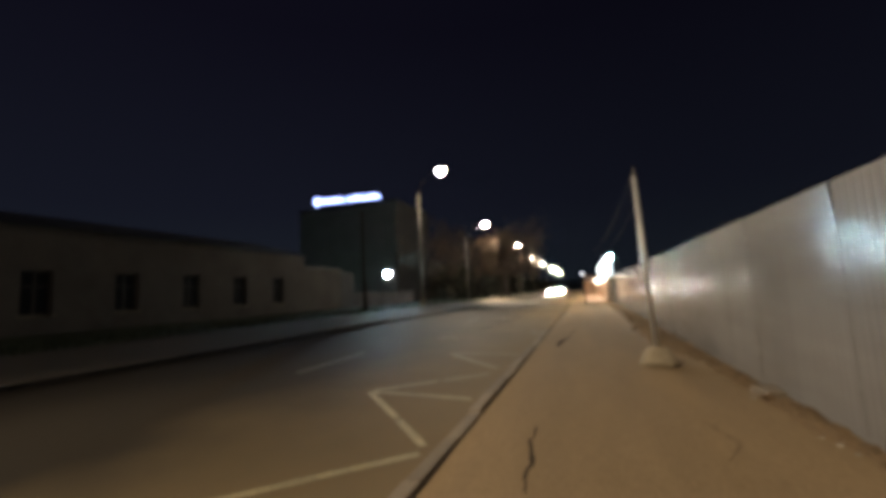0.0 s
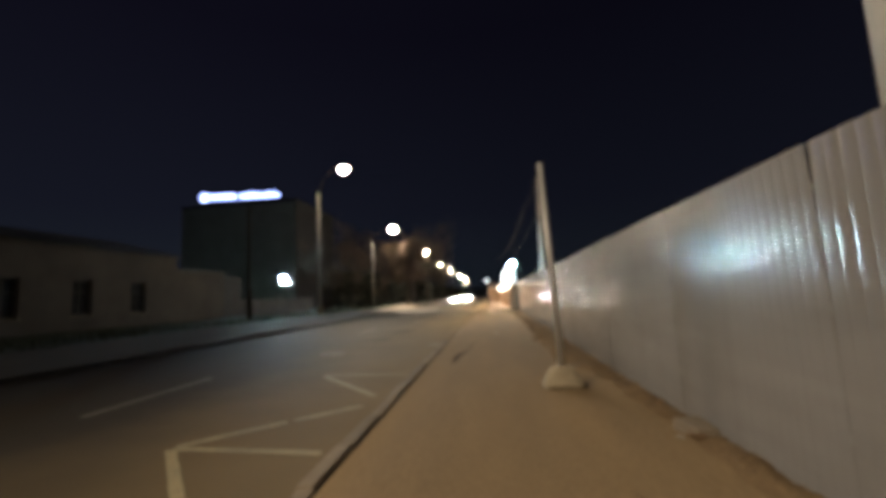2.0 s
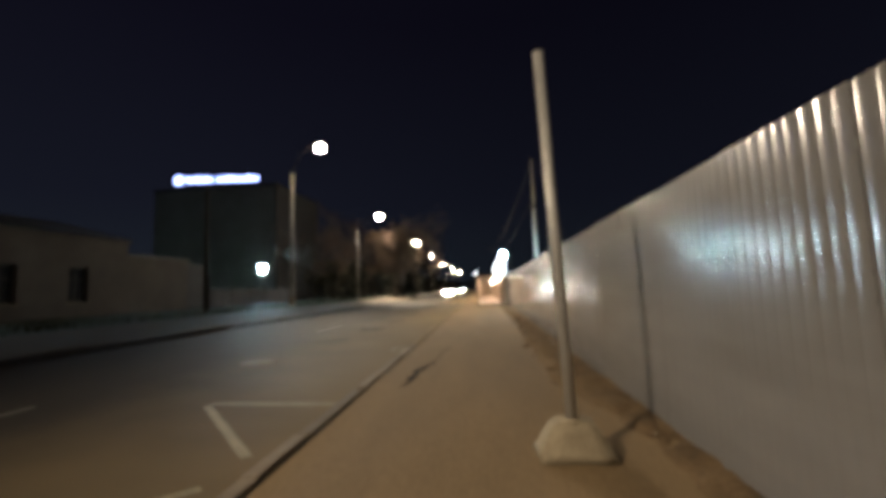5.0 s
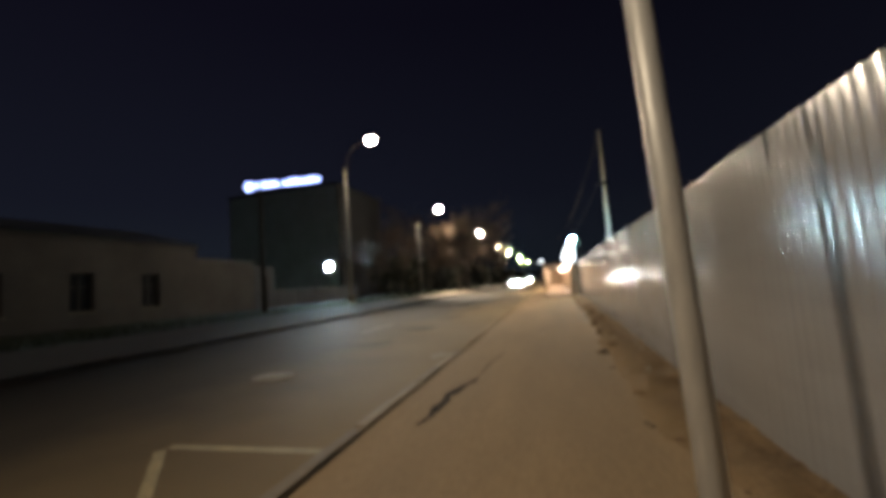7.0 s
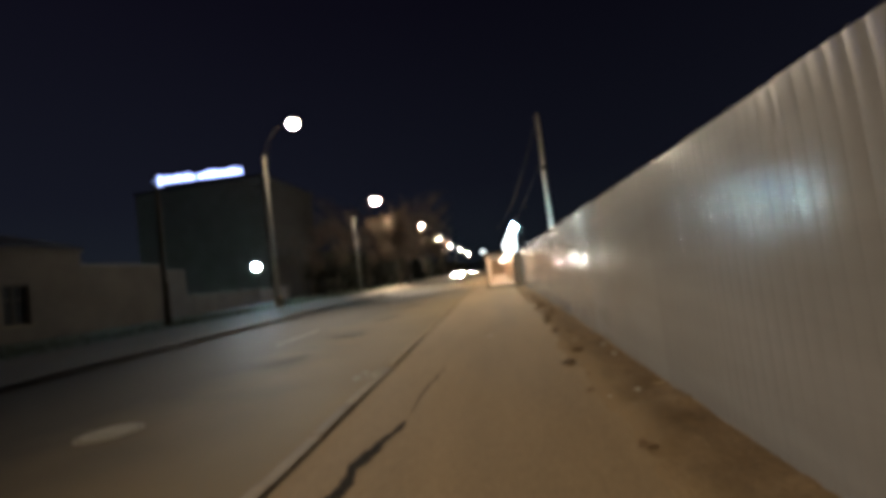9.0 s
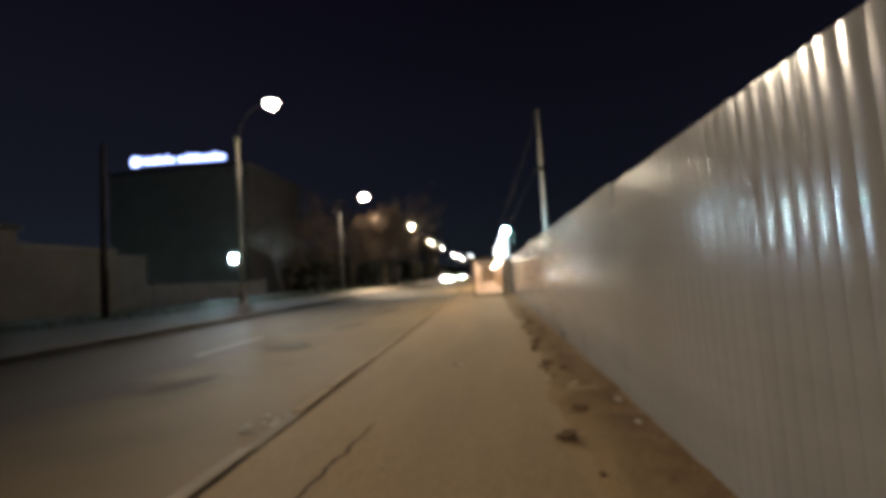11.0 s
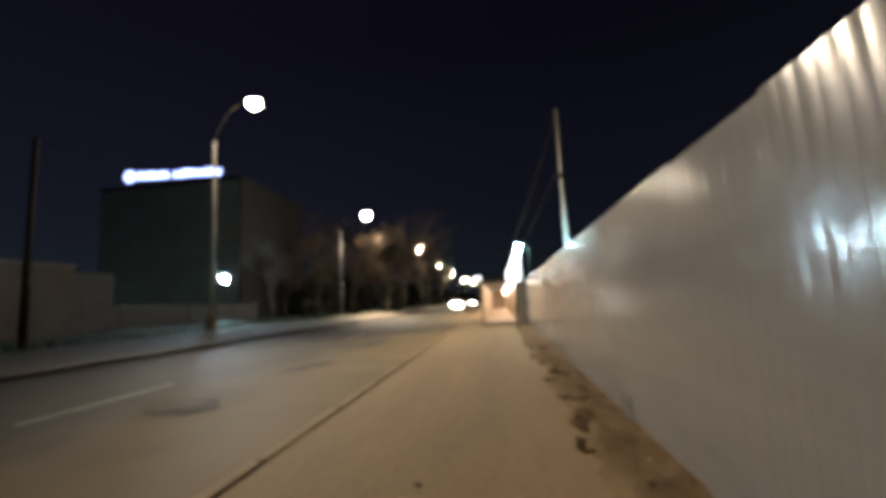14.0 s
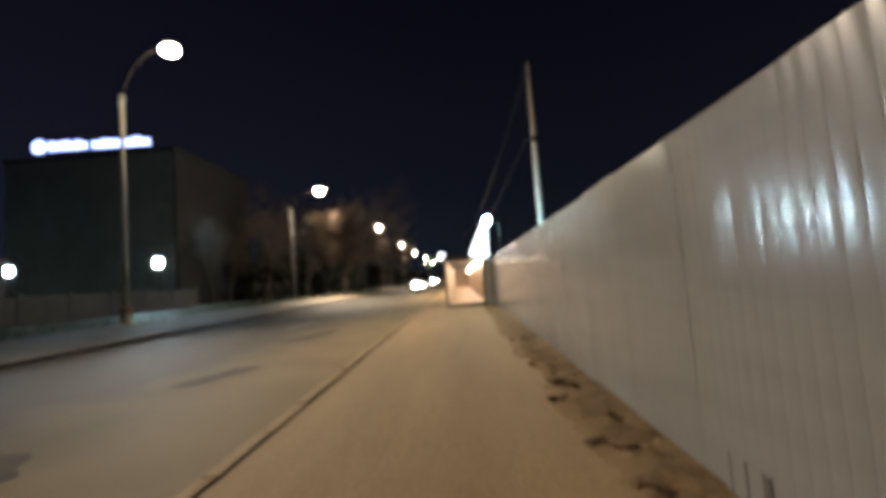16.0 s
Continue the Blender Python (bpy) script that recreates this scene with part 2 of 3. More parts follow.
def box(lo, hi, bevel=0.0):
    return add_box(bmesh.new(), lo, hi, bevel)


def add_rod(bm, a, b, r0, r1=None, seg=12, caps=True):
    a, b = Vector(a), Vector(b)
    q = (b - a).to_track_quat("Z", "Y").to_matrix().to_4x4()
    bmesh.ops.create_cone(bm, cap_ends=caps, segments=seg, radius1=r0, radius2=r0 if r1 is None else r1, depth=(b - a).length,
                          matrix=Matrix.Translation((a + b) / 2) @ q)
    return bm


def rod(a, b, r0, r1=None, seg=12):
    return add_rod(bmesh.new(), a, b, r0, r1, seg)


def lathe(profile, seg=20):
    """A turned body from (radius, height) pairs."""
    bm = bmesh.new()
    rings = []
    for r, z in profile:
        rings.append([bm.verts.new((r * math.cos(2 * math.pi * i / seg), r * math.sin(2 * math.pi * i / seg), z)) for i in range(seg)])
    for p, q in zip(rings, rings[1:]):
        for i in range(seg):
            bm.faces.new((p[i], p[(i + 1) % seg], q[(i + 1) % seg], q[i]))
    bm.faces.new(rings[-1])
    bm.faces.new(rings[0][::-1])
    return bm


def sheet(xs, ys, height):
    """A ground sheet over a grid, with height(x, y)."""
    bm = bmesh.new()
    grid = [[bm.verts.new((x, y, height(x, y))) for x in xs] for y in ys]
    for p, q in zip(grid, grid[1:]):
        for i in range(len(xs) - 1):
            bm.faces.new((p[i], p[i + 1], q[i + 1], q[i]))
    return bm


def spans(a, b, step):
    n = max(1, round((b - a) / step))
    return [a + (b - a) * i / n for i in range(n + 1)]


# ---- levels of the place ----
LEFT_X = -9.70


def road_z(x):
    return -0.15 + 0.036 * (-1.25 - x)


def left_z(x):
    return 0.25 + 0.077 * (-9.83 - x) if x > -13.3 else 0.517 + 0.01 * (-13.3 - x)


# ---- ground, road, pavements ----
def low_ground(x, y):
    if x < -13.3:
        return min(left_z(x), 0.62) - 0.06
    if x < -9.75:
        return left_z(x) - 0.15
    if x < -1.0:
        return road_z(x) - 0.12
    return -0.27


gx = [-900, -400, -150, -60, -30, -20, -13.35, -13.3, -9.8, -9.74, -1.0, -0.9, 3, 30, 150, 400, 900]
gy = [-300, -100, -40, 0, 40, 80, 160, 300, 600, 1200, 2400]
tagged(part("ground", sheet(gx, gy, low_ground), M_EARTH), "dark bare earth reaching out to the horizon", "ground", kind="structure")

rx = spans(LEFT_X + 0.02, -1.24, 0.7)
ry = spans(-14, 60, 0.7) + spans(62, 420, 8)


def road_h(x, y):
    return road_z(x) + 0.012 * noise.noise((x * 0.5, y * 0.22, 3.1)) - 0.012


road = tagged(part("road", sheet(rx, ry, road_h), M_ROAD, smooth=True), "worn grey asphalt road with faint tyre tracks", "road", kind="structure")

px = spans(-1.05, 2.7, 0.15)
py = spans(-14, 45, 0.16) + spans(47, 420, 8)


def pave_h(x, y):
    edge = max(0.0, (x - 1.7) / 0.8)
    return 0.012 * noise.noise((x * 0.9, y * 0.45, 7.7)) - 0.014 - 0.02 * edge


pavement = tagged(part("pavement", sheet(px, py, pave_h), M_PAVE, smooth=True), "dusty brown asphalt pavement, patched and uneven", "pavement", kind="structure")

lx = spans(-13.25, -9.84, 0.4)
ly = spans(-14, 60, 1.0) + spans(64, 420, 9)
tagged(part("pavement_left", sheet(lx, ly, lambda x, y: left_z(x) + 0.015 * noise.noise((x * 0.6, y * 0.3, 1.4))), M_LPAVE, smooth=True),
       "sloping asphalt pavement across the road", "pavement", kind="structure")
vx = spans(-42, -13.22, 0.9)
vy = spans(-25, 70, 1.2) + spans(75, 420, 12)
tagged(part("verge", sheet(vx, vy, lambda x, y: min(left_z(x), 0.62) + 0.07 * noise.noise((x * 0.5, y * 0.5, 9.2))), M_GRASS, smooth=True),
       "dark trampled grass verge beside the far pavement", "verge", kind="structure")


# ---- street lamps ----
def street_lamp_parts(lamp, glow, top, rise, reach, paint):
    """A tapered post of that height; its curved arm lifts the lamp's head by rise and carries it out by reach."""
    part("plinth", lathe([(0.30, -0.08), (0.30, 0.10), (0.27, 0.14), (0.25, 0.50), (0.29, 0.56), (0.29, 0.64), (0.16, 0.72)], 16), M_CONC, lamp, "flaked concrete plinth")
    part("post", rod((0, 0, 0.6), (0, 0, top), 0.125, 0.085, 16), paint, lamp, smooth=True)
    part("collar", lathe([(0.13, top - 0.25), (0.13, top - 0.02), (0.10, top + 0.05)], 14), M_LAMPCASE, lamp)
    bm = bmesh.new()
    pts = [Vector(((reach - 0.25) * s ** 1.5, 0, top - 0.1 + rise * math.sin(s * math.pi / 2))) for s in [i / 7 for i in range(8)]]
    for a, b in zip(pts, pts[1:]):
        add_rod(bm, a, b, 0.027, seg=10)
    part("arm", bm, M_IRON, lamp)
    bm = lathe([(0.10, 0.0), (0.24, 0.03), (0.27, 0.09), (0.20, 0.17), (0.08, 0.21)], 16)
    bmesh.ops.transform(bm, matrix=pose(reach, 0, top + rise - 0.14) @ Matrix.Diagonal((1.6, 0.8, 1, 1)), verts=bm.verts)
    head = part("lamp_head", bm, M_LAMPCASE, lamp, smooth=True)
    bm = lathe([(0.04, -0.34), (0.16, -0.31), (0.25, -0.22), (0.29, -0.10), (0.27, 0.0), (0.20, 0.02)], 20)
    bmesh.ops.transform(bm, matrix=pose(reach, 0, top + rise - 0.15) @ Matrix.Diagonal((1.3, 1.1, 1, 1)), verts=bm.verts)
    part("bowl", bm, glow, head, "glowing warm white bowl", smooth=True)


near_lamp = thing("street_lamp", (-13.72, 34.5, 0.54), "tall grey steel street lamp with curved arm, lit", "street lamp", "street lamps along the road")
street_lamp_parts(near_lamp, M_SODIUM, 10.25, 2.2, 2.3, M_GALV)
part("wire_bracket", add_box(rod((-0.75, 0, 8.3), (0.1, 0, 8.3), 0.025), (-0.72, -0.03, 8.3), (-0.66, 0.03, 8.42)), M_IRON, near_lamp)
copy_thing(near_lamp, pose(-13.72, -6.6, 0.54))
far_lamp = thing("street_lamp", (-16.15, 59.4, 0.0), "tall grey steel street lamp among trees, lit", "street lamp", "street lamps along the road")
street_lamp_parts(far_lamp, M_SODIUMFAR, 9.9, 1.9, 3.1, M_LAMPCASE)
for lx_, ly_ in ((-16.2, 92), (-17.8, 131), (-18.1, 166), (-17.7, 215), (-17.3, 272)):
    copy_thing(far_lamp, pose(lx_, ly_, -0.05))


def road_beam(x, y, z, tx, ty, watts, cone=100, size=0.22):
    """The light that a street lamp's reflector throws over the road."""
    la = bpy.data.lights.new("street_lamp_beam", "SPOT")
    la.energy, la.color, la.spot_size, la.spot_blend, la.shadow_soft_size = watts, WARM, radians(cone), 1.0, size
    ob = new("street_lamp_beam", la)
    ob.matrix_basis = look((x + 2.25, y, z), (tx, ty, 0))


road_beam(-13.72, -6.6, 12.45, 2.5, 5.5, 21000, 74)
road_beam(-13.72, 34.5, 12.45, 6.0, 24.0, 34000, 95, 0.5)
road_beam(-15.3, 59.4, 11.2, -3.0, 57.0, 68000, 115)
road_beam(-15.4, 92, 11.2, -2.0, 90, 45000)
road_beam(-17.0, 131, 11.2, -3.0, 129, 40000)


# ---- the site fence ----
PITCH, SHEET_W, FENCE_H = 0.1152, 1.152, 2.33


def fence_sheet(seed, dents=(), bow=1.0, curl=0.0):
    """One profiled steel sheet: flat pans parted by narrow grooves with crisp folds, each pan a little bowed."""
    bm = bmesh.new()
    r = random.Random(seed)
    n = 40 if dents else 14
    zs = [FENCE_H * i / n for i in range(n + 1)]
    prof, folds = [], set()
    for k in range(10):
        y, a, b = k * PITCH, bow * r.uniform(-0.0017, 0.0017), bow * r.uniform(0.0012, 0.0029)
        folds |= {len(prof) + i for i in (0, 6, 7, 8)}
        prof += [(a * u - 4 * b * u * (1 - u), y + 0.1 * u) for u in (0, 1 / 6, 2 / 6, 3 / 6, 4 / 6, 5 / 6, 1)]
        prof += [(0.0022 * bow, y + 0.1035), (0.0022 * bow, y + 0.1115)]
    prof.append((0.0, SHEET_W + 0.003))
    cols = []
    for x, y in prof:
        col = []
        for z in zs:
            w = 0.0035 * noise.noise((y * 0.9, z * 0.8, seed * 7.3)) + 0.0018 * noise.noise((y * 2.5, z * 1.6, seed * 3.1))
            w *= max(0.0, min(1.0, 6 * min(y, SHEET_W - y)))
            w -= curl * max(0.0, z - 1.75) ** 2
            for dy, dz, rad, deep in dents:
                w += deep * math.exp(-((y - dy) ** 2 + (z - dz) ** 2) / rad ** 2)
            col.append(bm.verts.new((x + w, y, z)))
        cols.append(col)
    for p, q in zip(cols, cols[1:]):
        for i in range(n):
            bm.faces.new((p[i], p[i + 1], q[i + 1], q[i]))
    bmesh.ops.recalc_face_normals(bm, faces=bm.faces[:])
    for k in folds:
        for p, q in zip(cols[k], cols[k][1:]):
            e = bm.edges.get((p, q))
            e.smooth = False
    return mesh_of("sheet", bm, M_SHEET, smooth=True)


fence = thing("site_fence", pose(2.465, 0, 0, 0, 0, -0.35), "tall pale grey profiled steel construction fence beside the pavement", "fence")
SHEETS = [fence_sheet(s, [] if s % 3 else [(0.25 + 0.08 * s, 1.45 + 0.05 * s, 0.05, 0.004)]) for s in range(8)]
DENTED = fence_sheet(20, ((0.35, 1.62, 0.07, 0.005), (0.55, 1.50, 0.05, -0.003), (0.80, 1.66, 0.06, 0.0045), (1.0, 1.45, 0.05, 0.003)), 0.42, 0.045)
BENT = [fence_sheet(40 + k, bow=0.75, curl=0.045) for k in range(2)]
BENT_AT = (11, 16, 23, 24, 25)  # sheets bent over at the top, counted from the fence's start
rng = random.Random(5)
y = -9.2
while y < 38.2:
    k = round((y + 9.2) / SHEET_W)
    again("sheet", DENTED if k in (21, 22) else BENT[k % 2] if k in BENT_AT else SHEETS[rng.randrange(8)], fence,
          pose(0, y, 0.012 + 0.03 * min(1, max(0, (y - 12) / 8)) + rng.uniform(-0.01, 0.01), 0, rng.uniform(-0.12, 0.12), rng.uniform(-0.25, 0.25)))
    y += SHEET_W
for z in (0.45, 1.25, 2.05):
    part("rail", box((0.045, -9.2, z), (0.085, 38.3, z + 0.04)), M_SHEETEDGE, fence)
POST = mesh_of("post", box((0.09, -0.03, -0.15), (0.15, 0.03, 2.25)), M_SHEETEDGE)
for k in range(17):
    again("post", POST, fence, pose(0, -9 + 2.9 * k, 0))
part("end_post", box((-0.04, 38.36, -0.1), (0.04, 38.44, 2.60), 0.008), M_DARKWOOD, fence, "dark end post")

# concrete feet under the fence
for fy, fx, w, h, turn in ((5.27, 2.42, 0.46, 0.095, 6), (1.2, 2.34, 0.30, 0.08, -6), (-2.6, 2.34, 0.30, 0.085, 5)):
    bm = box((-0.16, -w / 2, -0.05), (0.17, w / 2, h), 0.025)
    for v in bm.verts:
        v.co += Vector([0.012 * noise.noise(v.co * 9 + Vector((fy, k, 0))) for k in range(3)])
    foot = part("concrete_block", bm, M_KERB)
    foot.matrix_basis = pose(fx, fy, -0.01, 0, 0, turn)
    tagged(foot, "rough concrete footing block at the fence's bottom edge", "concrete block", "fence footings")

# ---- soil strip along the fence ----
def soil_edge(y):
    e = 2.02 - 0.32 * math.exp(-((y - 12.5) / 4.5) ** 2) - 0.12 * math.exp(-((y - 23) / 6) ** 2)
    e += 0.26 * (1 - min(1, max(0, (y - 7) / 3)))
    return e + 0.20 * noise.noise((y * 0.55, 2.2, 0)) + 0.10 * noise.noise((y * 2.1, 5.2, 0))


bm = bmesh.new()
rows = []
for yy in spans(-9, 38, 0.09):
    e = min(soil_edge(yy), 2.42)
    row = []
    for k in range(13):
        s = k / 12
        x = e + (2.75 - e) * s
        z = -0.03 + min(1, s * 6) * (0.034 + 0.060 * noise.noise((x * 2.6, yy * 1.7, 4)) + 0.042 * noise.noise((x * 8, yy * 7, 6)) + 0.018 * noise.noise((x * 21, yy * 19, 3)) + 0.09 * math.exp(-((s - 0.3) / 0.22) ** 2) * max(0, noise.noise((1.7, yy * 1.3, 8)))) + 0.01 * s
        row.append(bm.verts.new((x, yy, z)))
    rows.append(row)
for p, q in zip(rows, rows[1:]):
    for i in range(12):
        bm.faces.new((p[i], p[i + 1], q[i + 1], q[i]))
tagged(part("soil_strip", bm, M_DIRT, smooth=True), "lumpy brown soil spilled along the foot of the fence", "soil", kind="structure")


def clod_mesh(seed, name, mat):
    bm = bmesh.new()
    bmesh.ops.create_icosphere(bm, subdivisions=2, radius=1)
    for v in bm.verts:
        n = v.co.normalized()
        v.co = n * (0.75 + 0.55 * noise.noise(n * 1.6 + Vector((seed * 5.1, 0, 0))) + 0.2 * noise.noise(n * 4 + Vector((seed, 3, 0))))
        v.co.z *= 0.55
    return mesh_of(name, bm, mat)


CLODS = [clod_mesh(s, "soil_clod", M_CLOD) for s in range(4)]
STONES = [clod_mesh(s + 9, "stone", M_STONE) for s in range(3)]
rng = random.Random(11)


def strew(name, me, x, y, r, label, cat, group):
    ob = new(name, me)
    ob.matrix_basis = pose(x, y, r * 0.18, rng.uniform(-12, 12), rng.uniform(-12, 12), rng.uniform(0, 360)) @ Matrix.Diagonal((r * rng.uniform(0.8, 1.5), r, r * rng.uniform(0.5, 0.9), 1))
    tagged(ob, label, cat, group)


for k in range(80):
    yy = rng.uniform(2, 36) if k < 60 else rng.uniform(17, 29)
    e = soil_edge(yy)
    strew("soil_clod", CLODS[k % 4], e + abs(rng.gauss(0.06, 0.16)), yy, rng.uniform(0.025, 0.08) if k % 6 else rng.uniform(0.08, 0.12),
          "dark clod of broken asphalt and soil", "soil clod", "clods along the fence")
for cx, cy, r in ((2.15, 22.2, 0.15), (2.28, 22.0, 0.12), (2.36, 20.8, 0.10), (2.30, 26.0, 0.13), (2.16, 19.5, 0.12), (2.24, 16.3, 0.10), (2.0, 19.0, 0.09), (2.02, 14.0, 0.08), (2.32, 23.1, 0.12), (2.2, 24.4, 0.11)):
    strew("soil_clod", CLODS[int(cy) % 4], cx, cy, r, "large broken lump of dark asphalt and soil", "soil clod", "clods along the fence")
for k in range(40):
    yy = rng.uniform(1, 30)
    strew("stone", STONES[k % 3], rng.uniform(soil_edge(yy) - 0.15, 2.45), yy, rng.uniform(0.015, 0.045), "small pale broken stone on the soil", "stone", "stones along the fence")
for sx, sy, r in ((0.55, 17.1, 0.05), (0.45, 17.16, 0.03), (1.35, 15.0, 0.025), (0.2, 13.6, 0.02)):
    strew("stone", STONES[0], sx, sy, r, "small stone lying on the pavement", "stone", "stones on the pavement")

# ---- ribbed patch on the fence's foot ----
patch = thing("sheet_patch", pose(2.572, 18.96, 0.0, 0, 0, -0.35), "small grey ribbed steel patch on the foot of the fence", "metal sheet")
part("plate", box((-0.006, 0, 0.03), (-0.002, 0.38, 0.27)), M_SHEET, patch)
for k in range(3):
    part("rib", box((-0.010, 0.02 + 0.15 * k, 0.03), (-0.0065, 0.030 + 0.15 * k, 0.28), 0.001), M_IRON, patch, "dark raised rib")

# ---- concrete block with a leaning pole ----
stand = thing("barrier_post", (1.47, 7.56, 0.0), "thin grey steel pole set in a concrete block on the pavement", "post")
bm = bmesh.new()
lo = [(-0.34, -0.26), (0.34, -0.26), (0.34, 0.26), (-0.34, 0.26)]
hi = [(-0.19, -0.22), (0.13, -0.22), (0.13, 0.02), (-0.19, 0.02)]
a = [bm.verts.new((x, yy, -0.03)) for x, yy in lo]
b = [bm.verts.new((x, yy, 0.31)) for x, yy in hi]
for i in range(4):
    bm.faces.new((a[i], a[(i + 1) % 4], b[(i + 1) % 4], b[i]))
bm.faces.new(b), bm.faces.new(a[::-1])
bmesh.ops.bevel(bm, geom=bm.edges[:], offset=0.03, segments=3, affect="EDGES")
bmesh.ops.subdivide_edges(bm, edges=[e for e in bm.edges if e.calc_length() > 0.15], cuts=3, use_grid_fill=True)
for v in bm.verts:
    v.co += v.co.normalized() * 0.014 * noise.noise(v.co * 6)
part("block", bm, M_CONC, stand, "chipped concrete block", smooth=True)
part("pole", rod((-0.035, -0.13, 0.28), (-0.135, -0.13, 3.56), 0.046, seg=20), M_GALV, stand, "galvanised steel pole", smooth=True)
part("sleeve", lathe([(0.075, 0.28), (0.075, 0.31), (0.055, 0.33)], 14), M_CONC, stand).location = (-0.035, -0.13, 0)

# ---- masts behind the fence ----
mast = thing("power_mast", (4.72, 35.0, -0.1), "slender pale utility mast behind the fence with wires", "utility pole", "masts behind the fence")
part("shaft", rod((0, 0, 0), (0.03, 0, 11.0), 0.17, 0.07, 16), M_MAST, mast, smooth=True)
part("crossarm", box((-0.42, -0.04, 7.4), (0.14, 0.04, 7.48)), M_IRON, mast)
part("top_bracket", box((-0.18, -0.03, 10.9), (0.22, 0.03, 10.96)), M_IRON, mast)
part("clamp", lathe([(0.14, 7.3), (0.15, 7.33), (0.15, 7.55), (0.13, 7.58)], 14), M_IRON, mast)
stub = thing("concrete_mast", (3.88, 4.12, -0.1), "thick pale concrete mast standing behind the fence", "utility pole", "masts behind the fence")
part("shaft", rod((0, 0, 0), (0, 0.05, 10.5), 0.270, 0.20, 28), M_MAST, stub, smooth=True)


def wire(name, a, b, sag, r, label):
    bm = bmesh.new()
    a, b = Vector(a), Vector(b)
    pts = [a.lerp(b, i / 14) - Vector((0, 0, sag * 4 * (i / 14) * (1 - i / 14))) for i in range(15)]
    d = (b - a).normalized()
    u = d.cross(Vector((0, 0, 1))).normalized()
    v = u.cross(d)
    rings = [[bm.verts.new(p + (u * math.cos(k * 1.2566) + v * math.sin(k * 1.2566)) * r) for k in range(5)] for p in pts]
    for s, t in zip(rings, rings[1:]):
        for k in range(5):
            bm.faces.new((s[k], s[(k + 1) % 5], t[(k + 1) % 5], t[k]))
    tagged(part(name, bm, M_IRON), label, "cable", "overhead cables")


for dz, sag, dx in ((10.95, 1.4, 0.1), (10.8, 2.0, -0.1), (7.45, 1.0, -0.35)):
    wire("overhead_cable", (4.78 + dx, 35, dz), (2.2 + dx, 92, dz - 1.8), sag, 0.02, "thin dark overhead cable from mast to mast")
wire("overhead_cable", (-14.4, 34.5, 8.87), (-15.5, 27.0, 8.1), 0.2, 0.014, "thin dark cable between lamp and wooden pole")
wire("overhead_cable", (-14.4, 34.5, 8.87), (-16.15, 59.4, 8.2), 0.5, 0.014, "thin dark cable between street lamps")

pole = thing("wooden_pole", (-15.5, 27.0, 0.5), "dark wooden utility pole at the verge", "utility pole")
part("shaft", rod((0, 0, -0.1), (0, 0, 7.75), 0.13, 0.09, 12), M_DARKWOOD, pole, smooth=True)
part("stub_prop", rod((0.16, 0, -0.1), (0.13, 0, 2.2), 0.09, 0.08, 10), M_DARKWOOD, pole)

# ---- covered walkway and site lights at the fence's end ----
walkway = thing("covered_walkway", (1.22, 38.5, 0.0), "plywood covered pedestrian walkway with dark timber frame, lit inside", "walkway")
LEN = 40.0
part("floor_deck", box((-0.97, 0.0, -0.05), (0.97, LEN, 0.10)), M_WOOD, walkway)
part("step", box((-1.0, -0.10, -0.05), (1.0, 0.0, 0.06), 0.01), M_DARKWOOD, walkway, "dark timber threshold")
for s, nm in ((-1, "side_panel"), (1, "side_panel")):
    for k in range(20):
        part(nm, box((s * 0.98 - 0.012, k * 2.0 + 0.01, 0.1), (s * 0.98 + 0.012, k * 2.0 + 1.99, 2.45)), M_WOOD, walkway)
part("roof", box((-1.08, -0.15, 2.50), (1.08, LEN, 2.56)), M_DARKWOOD, walkway)
part("lintel", box((-1.04, -0.06, 2.34), (1.04, 0.04, 2.50), 0.01), M_DARKWOOD, walkway)
for s in (-1, 1):
    part("frame_post", box((s * 0.99 - 0.05, -0.07, -0.05), (s * 0.99 + 0.05, 0.03, 2.36), 0.01), M_DARKWOOD, walkway)
part("end_panel", box((-0.98, LEN, 0.0), (0.98, LEN + 0.02, 2.5)), M_WOOD, walkway)
for k in range(10):
    part("tube_light", rod((0.80, 0.5 + 3.8 * k, 2.26), (0.80, 4.0 + 3.8 * k, 2.26), 0.085, seg=10), M_TUBEWARM, walkway, "lit fluorescent tube")
part("return_panel", box((1.05, -0.04, 0.0), (1.42, -0.02, 2.3)), M_WOOD, walkway, "plywood panel closing the gap to the fence")

site_light = thing("site_floodlight", (2.30, 34.3, 0.0), "bright cold floodlight on an arm above the fence", "floodlight", "site lights")
part("post", rod((0.46, 0, 0.0), (0.46, 0, 3.66), 0.035, 0.03), M_IRON, site_light)
part("arm", rod((0.46, 0, 3.6), (0.05, 0.04, 3.70), 0.022), M_IRON, site_light)
lamp_body = part("housing", box((-0.16, 0.0, -0.13), (0.16, 0.10, 0.13), 0.02), M_LAMPCASE, site_light)
lamp_body.matrix_basis = pose(0, 0, 3.78, 0, 0, 55)
part("lens", box((-0.145, -0.03, -0.115), (0.145, -0.003, 0.115), 0.008), M_SITE, lamp_body, "glowing cold white lens")
# No real lamps: glowing rows stand in for a hoarding lit by the floodlight.
hoarding = thing("site_light_rack", (2.46, 38.9, 0.0), "floodlit hoarding along the walkway roof, imitated by rows of glowing bars", "light rack", "site lights")
for row in range(5):
    for k in range(6):
        a = Vector((0.0, 0.1 + 4.4 * k, 4.12 - 0.37 * row))
        part("tube", rod(a, a + Vector((0, 4.1, 0)), 0.13, seg=12), M_COLDGLOW, hoarding)
